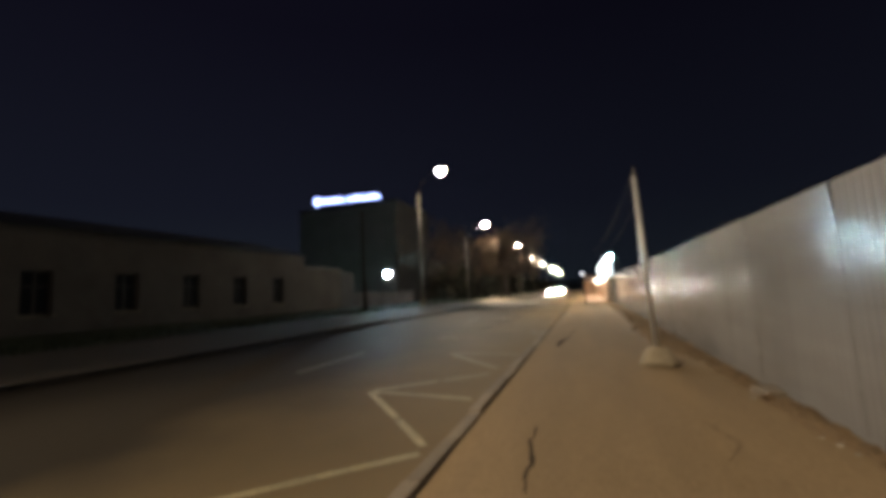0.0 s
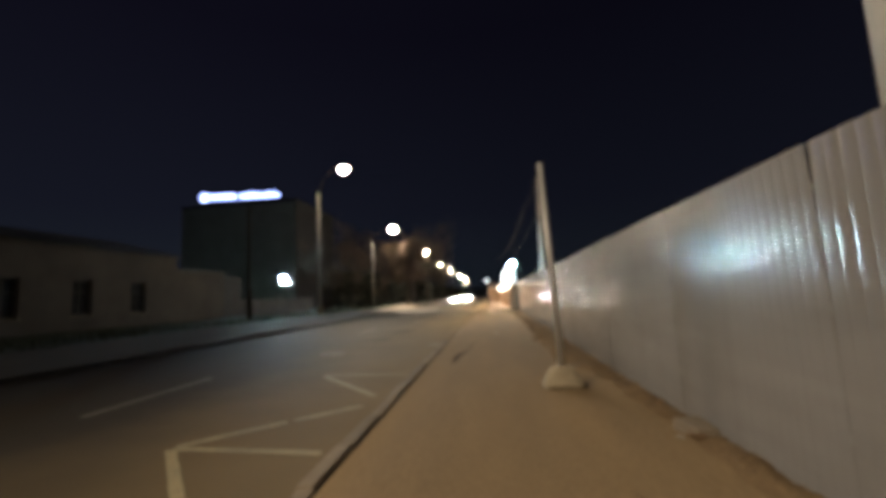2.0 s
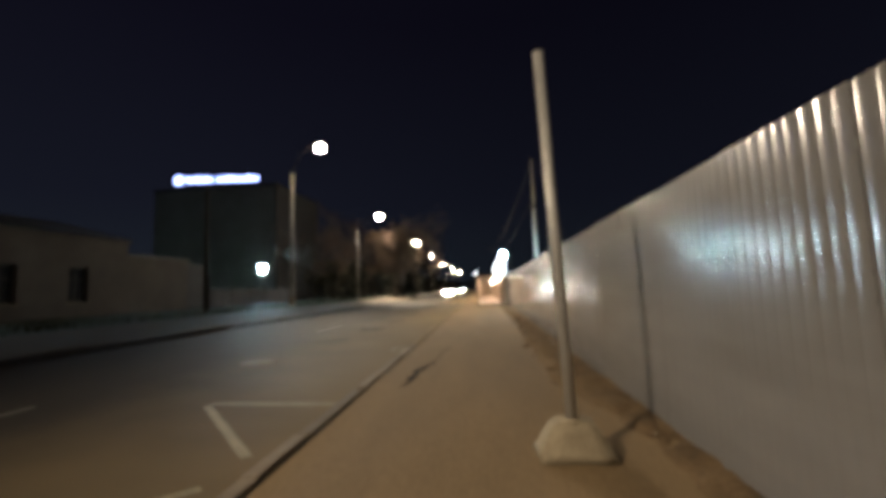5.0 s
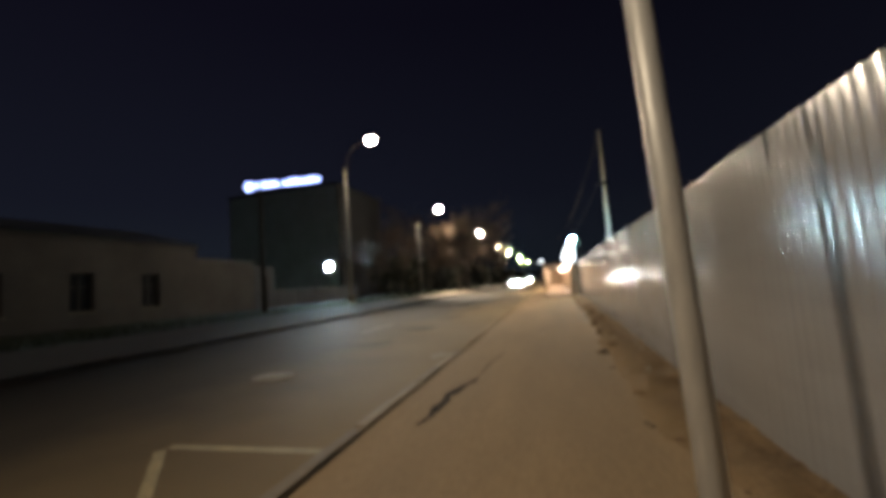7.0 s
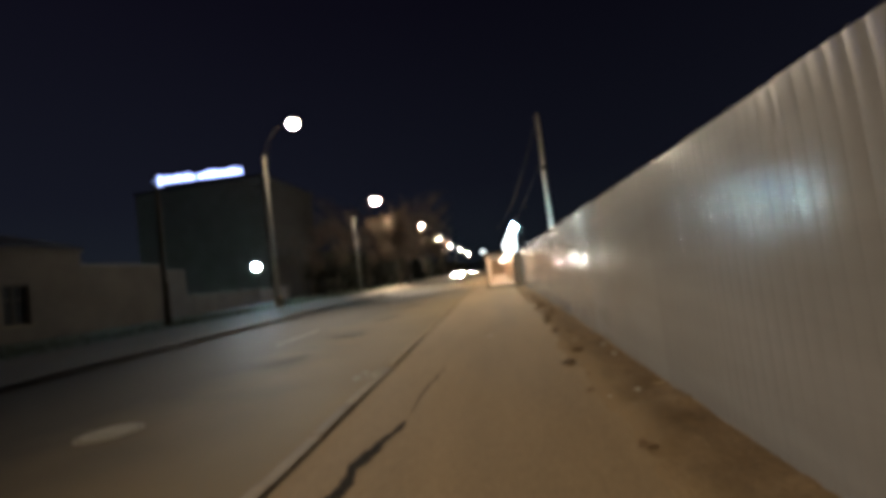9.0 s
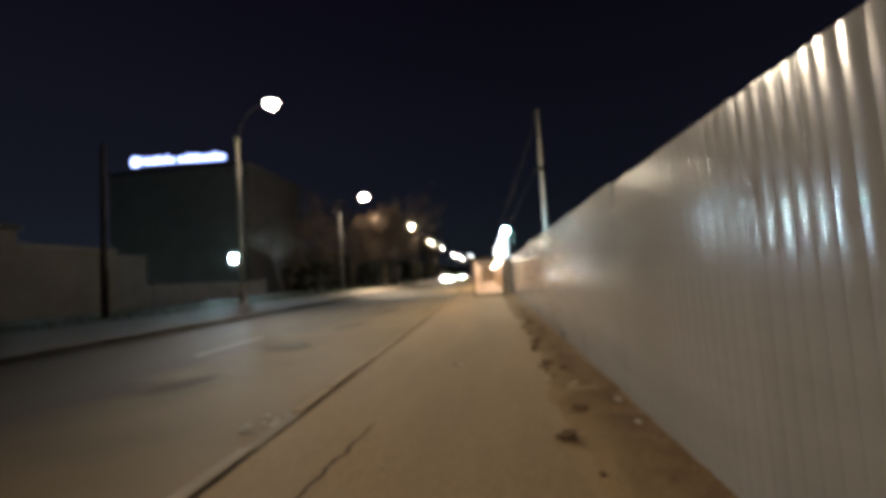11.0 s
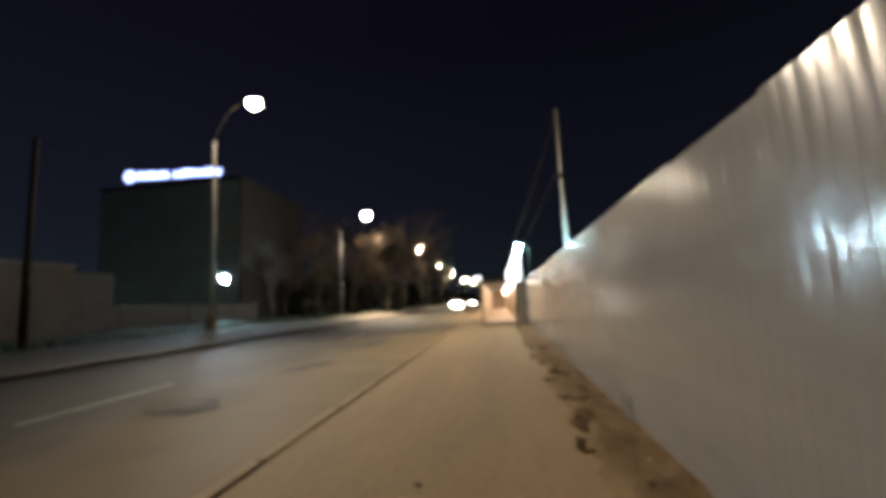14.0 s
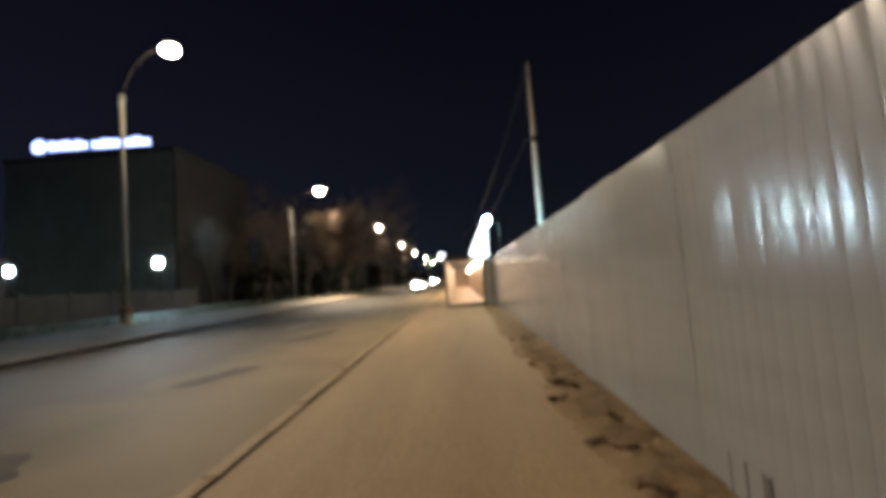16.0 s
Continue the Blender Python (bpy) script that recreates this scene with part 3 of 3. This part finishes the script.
for k in range(7):
    part("upright", rod((0.16, 0.05 + 4.4 * k, -0.1), (0.16, 0.05 + 4.4 * k, 4.25), 0.03), M_IRON, hoarding)
porch = thing("porch_light", (0.12, 38.42, 2.56), "small cold lamp on the walkway roof's corner", "lamp")
part("lens", lathe([(0.05, 0.02), (0.10, 0.05), (0.11, 0.12), (0.05, 0.17)], 12), M_COLDGLOW, porch)
part("base", lathe([(0.06, -0.01), (0.06, 0.03)], 12), M_IRON, porch)

# ---- low building across the road ----
house = thing("low_building", (-22.3, 29.0, 0.6), "long single-storey plastered building with dark windows", "building")
WIN = [(-3.9 - 3.8 * k, -2.72 - 3.8 * k) for k in range(11)]
y1 = 0.0
for a, b in WIN:
    part("wall", box((-0.45, b, -0.2), (0, y1, 4.75)), M_PLASTER, house)
    part("wall", box((-0.45, a, -0.2), (0, b, 0.85)), M_PLASTER, house)
    part("wall", box((-0.45, a, 2.82), (0, b, 4.75)), M_PLASTER, house)
    y1 = a
    win = part("window", box((-0.30, a, 0.85), (-0.27, b, 2.82)), M_GLASS, house, "dark window pane")
    bm = bmesh.new()
    for lo_, hi_ in (((a, 0.85), (a + 0.07, 2.82)), ((b - 0.07, 0.85), (b, 2.82)), ((a + 0.07, 0.85), (b - 0.07, 0.92)), ((a + 0.07, 2.75), (b - 0.07, 2.82)),
                     (((a + b) / 2 - 0.03, 0.92), ((a + b) / 2 + 0.03, 2.75)), ((a + 0.07, 2.1), ((a + b) / 2 - 0.03, 2.15)), (((a + b) / 2 + 0.03, 2.1), (b - 0.07, 2.15))):
        add_box(bm, (-0.27, lo_[0], lo_[1]), (-0.21, hi_[0], hi_[1]))
    part("window_frame", bm, M_FRAME, win)
    part("window_sill", box((-0.2, a - 0.08, 0.79), (0.09, b + 0.08, 0.846)), M_CONC, win)
part("wall", box((-0.45, -47, -0.2), (0, y1, 4.75)), M_PLASTER, house)
part("end_wall", box((-11, -0.45, -0.2), (-0.45, 0, 4.75)), M_PLASTER, house)
part("plinth", box((0.003, -47, -0.2), (0.06, 0.05, 0.42)), M_PLASTER, house)
part("cornice", box((-0.3, -47, 4.55), (0.14, 0.14, 4.72), 0.03), M_PLASTER, house)
bm = bmesh.new()
vs = [bm.verts.new(v) for v in ((0.3, -47, 4.76), (0.3, 0.3, 4.76), (-5.5, 0.3, 6.3), (-5.5, -47, 6.3), (-11.3, 0.3, 4.76), (-11.3, -47, 4.76))]
bm.faces.new((vs[0], vs[1], vs[2], vs[3])), bm.faces.new((vs[3], vs[2], vs[4], vs[5]))
bmesh.ops.solidify(bm, geom=bm.faces[:], thickness=0.08)
part("roof", bm, M_ROOF, house)
annex = thing("annex_building", (-22.45, 29.1, 0.6), "lower plastered annex beside the long building", "building")
part("wall", box((-5, 0, -0.2), (0, 5.7, 3.75)), M_PLASTER, annex)
part("parapet", box((-5.1, 0.003, 3.755), (0.1, 5.8, 3.9), 0.02), M_ROOF, annex)
yard = thing("yard_wall", (-22.6, 35.2, 0.6), "low grey rendered yard wall running on behind the verge", "wall")
# Raised panel is an addition that blocks the second yard floodlight from view.
part("screen_panel", box((-0.2, -0.3, -0.2), (0, 2.25, 3.55)), M_YARD, yard, "tall grey panel added to screen the second floodlight")
for k in range(6):
    part("panel", box((-0.2, 3.0 * k + (0.02 if k else 2.27), -0.2), (0, 2.98 + 3.0 * k, 1.55)), M_YARD, yard)
    part("pier", box((-0.26, 2.99 + 3.0 * k - 0.18, -0.2), (0.06, 2.99 + 3.0 * k + 0.18, 1.7), 0.015), M_YARD, yard)

# ---- dark block with the rooftop sign ----
block = thing("office_building", (-33.0, 54.9, 0.5), "dark unlit office building behind the yard", "building")
part("wall", box((-9.5, 0.15, -0.2), (7.3, 14, 15.15)), M_FACADE, block)
# Added slab: shade painted onto the side that the far lamps would brighten.
part("side_shade", box((7.302, 0.15, -0.2), (7.5, 14, 15.15)), M_DARKWALL, block, "side wall slab with shade put into its colour")
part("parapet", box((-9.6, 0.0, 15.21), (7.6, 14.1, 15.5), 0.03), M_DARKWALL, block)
sign = thing("rooftop_sign", pose(-39.7, 55.5, 16.5, 0, 1.6, 0) @ Matrix.Diagonal((1.06, 1, 1, 1)), "glowing blue-white rooftop sign with unreadable letters", "sign")
bm = lathe([(0.62, 0), (0.66, 0.05), (0.66, 0.15), (0.60, 0.20)], 24)
bmesh.ops.transform(bm, matrix=pose(0.3, 0, 0.75, 90, 0, 0), verts=bm.verts)
part("emblem", bm, M_NEON, sign, "glowing round emblem")
rng = random.Random(3)
x = 1.25
while x < 10.9:
    w = rng.choice((0.38, 0.46, 0.52, 0.3))
    if not 4.6 < x < 5.2:
        part("letter_bar", box((x, -0.15, 0.36), (x + w, 0.0, 0.36 + rng.choice((0.62, 0.66, 0.84))), 0.03), M_NEON, sign)
    x += w + 0.11
for z in (0.15, 0.75):
    part("rail", box((-0.3, 0.03, z), (11.2, 0.08, z + 0.05)), M_IRON, sign)
for k in range(6):
    part("strut", rod((0.2 + 2.1 * k, 0.1, -0.62), (0.2 + 2.1 * k, 0.1, 1.0), 0.03, seg=6), M_IRON, sign)


def yard_flood(x, y, z):
    f = thing("yard_floodlight", (x, y, z), "bright cold floodlight on a short pole, lit", "floodlight", "yard floodlights")
    part("pole", rod((0, 0.2, 0.3), (0, 0.2, 0.6 - z), 0.06, 0.08), M_IRON, f)
    part("bracket", rod((0, 0.22, 0), (0, 0.1, 0), 0.03), M_IRON, f)
    bm = box((-0.31, 0.0, -0.31), (0.31, 0.12, 0.31), 0.02)
    for lo_, hi_ in (((-0.36, -0.12, -0.36), (-0.32, 0.1, 0.36)), ((0.32, -0.12, -0.36), (0.36, 0.1, 0.36)), ((-0.318, -0.12, 0.32), (0.318, 0.1, 0.36)), ((-0.318, -0.12, -0.36), (0.318, 0.1, -0.32))):
        add_box(bm, lo_, hi_)
    part("housing", bm, M_LAMPCASE, f)
    part("lens", box((-0.27, -0.05, -0.27), (0.27, -0.01, 0.27), 0.02), M_FLOOD, f, "glowing lens")


yard_flood(-27.0, 54.6, 4.86)
yard_flood(-41.6, 54.6, 5.15)


# ---- kerbs ----
def kerb_stone(seed, w, h):
    bm = box((0, 0.006, -h), (w, 0.994, 0), 0.018)
    for v in bm.verts:
        v.co.z += 0.006 * noise.noise((v.co.y * 4, v.co.x * 9, seed * 3.3))
        v.co.x += 0.004 * noise.noise((v.co.y * 4, v.co.z * 9, seed * 5.3))
    return bm


kerb = thing("kerb", (-1.235, 0, 0.012), "worn concrete kerb stones, pale or caked with brown dust", "kerb", kind="structure")
KERBS = [mesh_of("kerb_stone", kerb_stone(s, 0.15, 0.26), M_KERB) for s in range(4)]
DUSTY = [mesh_of("kerb_stone", kerb_stone(s, 0.15, 0.26), M_PAVE) for s in range(4)]
rng = random.Random(21)
for k in range(-12, 75):
    again("kerb_stone", (KERBS if k < 15 else DUSTY)[k % 4], kerb, pose(rng.uniform(-0.012, 0.012), k, rng.uniform(-0.014, 0.012), rng.uniform(-0.5, 0.5), rng.uniform(-2, 2), rng.uniform(-0.5, 0.5)))
part("far_stretch", box((0, 75, -0.26), (0.15, 420, 0), 0.01), M_PAVE, kerb)
# dirt packed in the joint behind the kerb
bm = sheet([-1.095, -1.055, -1.015], spans(-12, 80, 0.12), lambda x, y: -0.034 + 0.012 * noise.noise((x * 20, y * 3, 8)))
for v in bm.verts:
    v.co.x += 0.020 * noise.noise((v.co.y * 0.9, 1.5, 0)) + 0.008 * noise.noise((v.co.y * 5, 4.5, 0))
tagged(part("kerb_joint", bm, M_CRACK), "dark dirt packed in the gap behind the kerb", "dirt", kind="structure")
lkerb = thing("kerb_left", (-9.84, 0, 0.252), "worn kerb across the road with shade painted into its colour", "kerb", kind="structure")
# Whole stones take the dark tone of their shaded road face.
LKERBS = [mesh_of("kerb_stone", kerb_stone(s + 7, 0.14, 0.30), M_KERBSHADE) for s in range(3)]
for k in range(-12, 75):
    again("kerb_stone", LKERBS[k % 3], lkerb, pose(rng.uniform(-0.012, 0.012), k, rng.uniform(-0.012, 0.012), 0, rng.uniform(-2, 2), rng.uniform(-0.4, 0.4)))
part("far_stretch", box((0, 75, -0.3), (0.14, 420, 0), 0.01), M_KERBSHADE, lkerb)


# ---- painted marks and patches on the road ----
def flat_strip(a, b, w, height, lift=0.005, rag=0.008):
    a, b = Vector((*a, 0)), Vector((*b, 0))
    d = (b - a).normalized()
    side = Vector((-d.y, d.x, 0)) * w / 2
    n = max(2, int((b - a).length / 0.12))
    bm = bmesh.new()
    pair = []
    for i in range(n + 1):
        p = a.lerp(b, i / n)
        r = 1 + rag / w * 2 * noise.noise((p.x * 5, p.y * 5, 1.7))
        q = [p + side * r, p - side * r]
        pair.append([bm.verts.new((v.x, v.y, height(v.x, v.y) + lift)) for v in q])
    for p, q in zip(pair, pair[1:]):
        bm.faces.new((p[0], p[1], q[1], q[0]))
    return bm


def flat_blot(cx, cy, rx_, ry_, turn, height, lift=0.005, rag=0.25, seed=0):
    bm = bmesh.new()
    n = 36
    ring = []
    for i in range(n):
        a = 2 * math.pi * i / n
        r = 1 + rag * noise.noise((math.cos(a) * 1.6, math.sin(a) * 1.6, seed * 4.4)) + 0.3 * rag * noise.noise((math.cos(a) * 6, math.sin(a) * 6, seed))
        v = Matrix.Rotation(radians(turn), 3, "Z") @ Vector((rx_ * r * math.cos(a), ry_ * r * math.sin(a), 0))
        ring.append((cx + v.x, cy + v.y))
    c = bm.verts.new((cx, cy, height(cx, cy) + lift))
    mid = [bm.verts.new(((x + cx) / 2, (y + cy) / 2, height((x + cx) / 2, (y + cy) / 2) + lift)) for x, y in ring]
    out = [bm.verts.new((x, y, height(x, y) + lift)) for x, y in ring]
    for i in range(n):
        j = (i + 1) % n
        bm.faces.new((c, mid[i], mid[j]))
        bm.faces.new((mid[i], out[i], out[j], mid[j]))
    return bm


zig = thing("zigzag_marking", (0, 0, 0), "worn yellow zigzag bus-stop marking on the road", "road marking")
for a, b in (((-3.28, 0.95), (-1.50, 2.95)), ((-1.54, 3.17), (-2.18, 3.92)), ((-2.24, 3.99), (-3.27, 5.17)), ((-3.25, 5.2), (-1.53, 5.22)), ((-3.27, 5.27), (-2.45, 6.27)),
             ((-2.38, 6.35), (-1.68, 7.17)), ((-1.66, 7.82), (-3.22, 9.48)), ((-3.22, 9.6), (-1.46, 9.74))):
    part("stroke", flat_strip(a, b, 0.11, road_h, 0.006), M_YELLOW, zig)
for k, yy in enumerate((-6.8, 6.3, 19.3, 32.3, 45.3, 58.3)):
    tagged(part("lane_dash", flat_strip((-5.6, yy), (-5.6, yy + 2.9), 0.11, road_h, 0.006), M_WHITE), "worn white dash of the centre line", "road marking", "centre line dashes")


def manhole(x, y, r, rim_mat, cover_mat, label):
    h = thing("manhole", (x, y, road_h(x, y)), label, "manhole", "manholes in the road")
    h.rotation_euler = (0, radians(1.7), 0)
    part("rim", lathe([(r * 1.22, -0.03), (r * 1.20, 0.006), (r * 1.06, 0.008), (r * 1.05, -0.02)], 28), rim_mat, h)
    part("cover", lathe([(r, -0.03), (r, 0.010), (r * 0.96, 0.016), (r * 0.5, 0.014), (r * 0.48, 0.020), (r * 0.1, 0.020)], 28), cover_mat, h)


manhole(-4.33, 12.82, 0.31, M_RIM, M_RIM, "round dust-caked manhole cover in a pale concrete ring")
manhole(-4.0, 20.4, 0.34, M_IRON, M_IRON, "round iron manhole cover in a dark asphalt patch")
for cx, cy, a, b, t, s in ((-4.0, 20.4, 0.66, 0.55, 0, 1), (-4.1, 16.8, 0.26, 0.74, -26, 2), (-3.7, 24.5, 0.3, 0.9, -20, 3), (-3.9, 30.0, 0.4, 1.5, -12, 5)):
    tagged(part("asphalt_patch", flat_blot(cx, cy, a, b, t, road_h, 0.005, 0.35, s), M_PATCH, smooth=True), "dark ragged tar patch in the road surface", "road patch", "road patches")
rng = random.Random(8)
for k in range(26):
    ob = new("rubble", STONES[k % 3])
    rx_, ry_ = rng.gauss(-1.55, 0.13), rng.gauss(15.0, 0.22)
    r = rng.uniform(0.02, 0.05)
    ob.matrix_basis = pose(rx_, ry_, road_h(rx_, ry_) + 0.02, 0, 0, rng.uniform(0, 360)) @ Matrix.Diagonal((r * 1.3, r * 1.3, r * 0.25, 1))
    tagged(ob, "small pale lump of rubble in the gutter", "stone", "rubble in the gutter")

# cracks in the pavement
def crack(points, w, name="pavement_crack"):
    bm = bmesh.new()
    pair = []
    pts = []
    for (x0, y0), (x1, y1) in zip(points, points[1:]):
        n = max(2, int(math.hypot(x1 - x0, y1 - y0) / 0.06))
        pts += [(x0 + (x1 - x0) * i / n, y0 + (y1 - y0) * i / n) for i in range(n)]
    pts.append(points[-1])
    for i, (x, y) in enumerate(pts):
        e = math.sin(math.pi * min(1, max(0, i / (len(pts) - 1)))) ** 0.5
        x += 0.05 * noise.noise((x * 2, y * 3.5, 2)) + 0.028 * noise.noise((x, y * 11, 5))
        ww = w * e * (0.75 + 0.6 * noise.noise((x, y * 7, 9))) / 2 + 0.002
        pair.append([bm.verts.new((x - ww, y, pave_h(x - ww, y) + 0.004)), bm.verts.new((x + ww, y, pave_h(x + ww, y) + 0.004))])
    for p, q in zip(pair, pair[1:]):
        bm.faces.new((p[0], p[1], q[1], q[0]))
    tagged(part(name, bm, M_CRACK), "dark open crack in the asphalt pavement", "crack", "pavement cracks")


crack([(-0.52, 10.1), (-0.50, 10.8), (-0.47, 11.5), (-0.34, 12.0), (-0.29, 12.3)], 0.15)
crack([(-0.30, 12.5), (-0.22, 13.6), (-0.12, 14.6)], 0.03)
crack([(-0.27, 2.0), (-0.33, 2.8), (-0.37, 3.6)], 0.04)
crack([(-0.62, 15.2), (-0.2, 15.28), (0.1, 15.2)], 0.016)
crack([(1.3, 2.9), (1.5, 3.4), (1.35, 4.0)], 0.009)
strew("twig_litter", CLODS[1], 0.5, 17.45, 0.035, "dark scrap of litter on the pavement", "litter", "")


# ---- grass tufts along the far verge ----
rng = random.Random(31)
verts, faces = [], []
for k in range(5200):
    x, y = -13.35 - abs(rng.gauss(0, 2.6)), rng.uniform(2, 62)
    z = min(left_z(x), 0.62) + 0.07 * noise.noise((x * 0.5, y * 0.5, 9.2)) - 0.01
    a, h, w = rng.uniform(0, math.pi), rng.uniform(0.10, 0.32), 0.02
    c, s = math.cos(a) * w, math.sin(a) * w
    dx, dy = rng.uniform(-0.08, 0.08), rng.uniform(-0.08, 0.08)
    i = len(verts)
    verts += [(x - c, y - s, z), (x + c, y + s, z), (x + dx, y + dy, z + h)]
    faces.append((i, i + 1, i + 2))
me = bpy.data.meshes.new("grass")
me.from_pydata(verts, [], faces)
me.materials.append(M_GRASS)
tagged(new("grass", me), "ragged dark grass tufts on the verge", "grass", kind="stuff")


# ---- trees along the far side ----
def grow(seed, tall, dense=1):
    r = random.Random(seed)
    wood, leaves_v, leaves_f = bmesh.new(), [], []
    tips = []

    def limb(a, d, length, rad, level):
        n = 4
        p = a
        for i in range(n):
            d = (d + Vector((r.uniform(-1, 1), r.uniform(-1, 1), r.uniform(-0.3, 0.6))) * 0.16).normalized()
            q = p + d * length / n
            add_rod(wood, p, q, rad * (1 - 0.15 * i), rad * (1 - 0.15 * (i + 1)), 7 if level < 2 else 4, False)
            p = q
            if level < 3 and (i > 0 or level > 0):
                for _ in range(2 if level < 2 else 1):
                    side = Vector((r.uniform(-1, 1), r.uniform(-1, 1), r.uniform(0.0, 0.8))).normalized()
                    limb(p, (d * 0.45 + side).normalized(), length * r.uniform(0.42, 0.62), rad * 0.45, level + 1)
        tips.append((p, level))

    limb(Vector((0, 0, -0.15)), Vector((0, 0, 1)), tall, tall * 0.021, 0)
    for p, level in tips:
        if level < 2:
            continue
        for _ in range((14 if level == 3 else 20) * dense):
            c = p + Vector((r.gauss(0, 0.32), r.gauss(0, 0.32), r.gauss(0, 0.28)))
            u = Vector((r.uniform(-1, 1), r.uniform(-1, 1), r.uniform(-1, 1))).normalized() * r.uniform(0.05, 0.10) * (1 + 0.35 * (dense - 1))
            v = u.orthogonal().normalized() * r.uniform(0.03, 0.06) * (1 + 0.35 * (dense - 1))
            i = len(leaves_v)
            leaves_v.extend([c - u, c + v, c + u, c - v])
            leaves_f.append((i, i + 1, i + 2, i + 3))
    return wood, leaves_v, leaves_f


TREES = []
for s, tall, dense in ((1, 7.4, 1), (2, 8.6, 1), (3, 6.6, 1), (6, 7.2, 4)):
    wood, lv, lf = grow(s, tall, dense)
    crown = bpy.data.meshes.new("crown")
    crown.from_pydata([tuple(v) for v in lv], [], lf)
    crown.materials.append(M_LEAF)
    TREES.append((mesh_of("trunk", wood, M_BARK), crown))
rng = random.Random(14)
spots = [(-12.2, 64.4, 0.84), (-12.2, 71, 0.95), (-16.5, 64, 0.78), (-14.2, 80, 0.95), (-17.5, 74, 0.9), (-14.0, 97, 1.1), (-16.5, 86, 1.2), (-15.5, 106, 1.2), (-15, 117, 1.2),
         (-19.5, 60, 0.8), (-20.5, 68, 0.9), (-15.5, 126, 1.2), (-15.2, 140, 1.2), (-22, 80, 1.2), (-18, 96, 1.2), (-15, 154, 1.2), (-19, 50, 0.6), (-20.5, 55, 0.7)]
for k, (x, y, s) in enumerate(spots):
    t = thing("tree", pose(x, y, min(left_z(x), 0.62), 0, 0, rng.uniform(0, 360)) @ Matrix.Diagonal((s, s, s if k else 0.86, 1)), "leafy roadside tree with thin branching limbs", "tree", "roadside trees")
    again("trunk", TREES[3 if k < 1 else k % 3][0], t, Matrix.Identity(4))
    again("crown", TREES[3 if k < 1 else k % 3][1], t, Matrix.Identity(4))

# far dark woods closing the road's end and sides
rng = random.Random(77)
verts, faces = [], []
for k in range(9000):
    far = k % 3 == 0
    if far:
        x, y = rng.uniform(-70, 60), rng.uniform(300, 340)
    else:
        x, y = -19 - abs(rng.gauss(0, 4)), rng.uniform(62, 300)
    top = (5.0 + 2.5 * noise.noise((x * 0.06, y * 0.05, 3.3))) * (1.3 if far else 1.0)
    z = 0.4 + top * rng.random() ** 0.8
    u = Vector((rng.uniform(-1, 1), rng.uniform(-1, 1), rng.uniform(-1, 1))).normalized() * rng.uniform(0.5, 1.1)
    v = u.orthogonal().normalized() * rng.uniform(0.3, 0.7)
    c = Vector((x, y, z))
    i = len(verts)
    verts += [tuple(c - u), tuple(c + v), tuple(c + u), tuple(c - v)]
    faces.append((i, i + 1, i + 2, i + 3))
me = bpy.data.meshes.new("woods")
me.from_pydata(verts, [], faces)
me.materials.append(M_WOODS)
tagged(new("woods", me), "dark belt of bushes and trees behind the road", "woods", kind="stuff")


# ---- cars far down the road ----
def car(x, y, turn, lit, label):
    c = thing("car", pose(x, y, road_z(x) - 0.0, 0, 0, turn), label, "car", "cars far down the road")
    bm = bmesh.new()
    side = [(-2.1, 0.35), (-2.15, 0.62), (-1.95, 0.82), (-1.05, 0.92), (-0.45, 1.40), (0.85, 1.44), (1.55, 0.98), (2.05, 0.92), (2.15, 0.60), (2.1, 0.35)]
    rings = [[bm.verts.new((sx * (0.86 if z > 0.85 else 0.90) * (0.82 if z > 1.2 else 1.0), yy, z)) for yy, z in side] for sx in (-1, 1)]
    n = len(side)
    for i in range(n):
        j = (i + 1) % n
        bm.faces.new((rings[0][i], rings[0][j], rings[1][j], rings[1][i]))
    bm.faces.new(rings[0][::-1]), bm.faces.new(rings[1])
    bmesh.ops.recalc_face_normals(bm, faces=bm.faces[:])
    bmesh.ops.bevel(bm, geom=bm.edges[:], offset=0.05, segments=2, affect="EDGES")
    part("body", bm, M_CARPAINT, c, smooth=False)
    part("windscreen", box((-0.62, -1.0, 0.98), (0.62, -0.6, 1.34), 0.03), M_GLASS, c)
    part("bumper", box((-0.80, -2.2, 0.32), (0.80, -2.08, 0.50), 0.03), M_BLACK, c)
    for sx in (-0.62, 0.62):
        part("headlight", lathe([(0.04, -0.03), (0.11, -0.01), (0.12, 0.04)], 14), M_HEAD if lit else M_GLASS, c, "glowing headlight" if lit else "").matrix_basis = pose(sx, -2.12, 0.66, 90, 0, 0)
        for yy in (-1.35, 1.35):
            w = part("wheel", lathe([(0.20, -0.10), (0.32, -0.10), (0.33, -0.05), (0.33, 0.05), (0.32, 0.10), (0.20, 0.10)], 18), M_BLACK, c)
            w.matrix_basis = pose(sx * 1.28, yy, 0.33, 0, 90, 0)
            part("rim", lathe([(0.19, -0.105), (0.19, 0.105)], 12), M_LAMPCASE, w)


car(-6.9, 96, 0, True, "oncoming pale car with bright headlights on the road")
car(-7.1, 150, 0, True, "distant oncoming car with bright headlights")
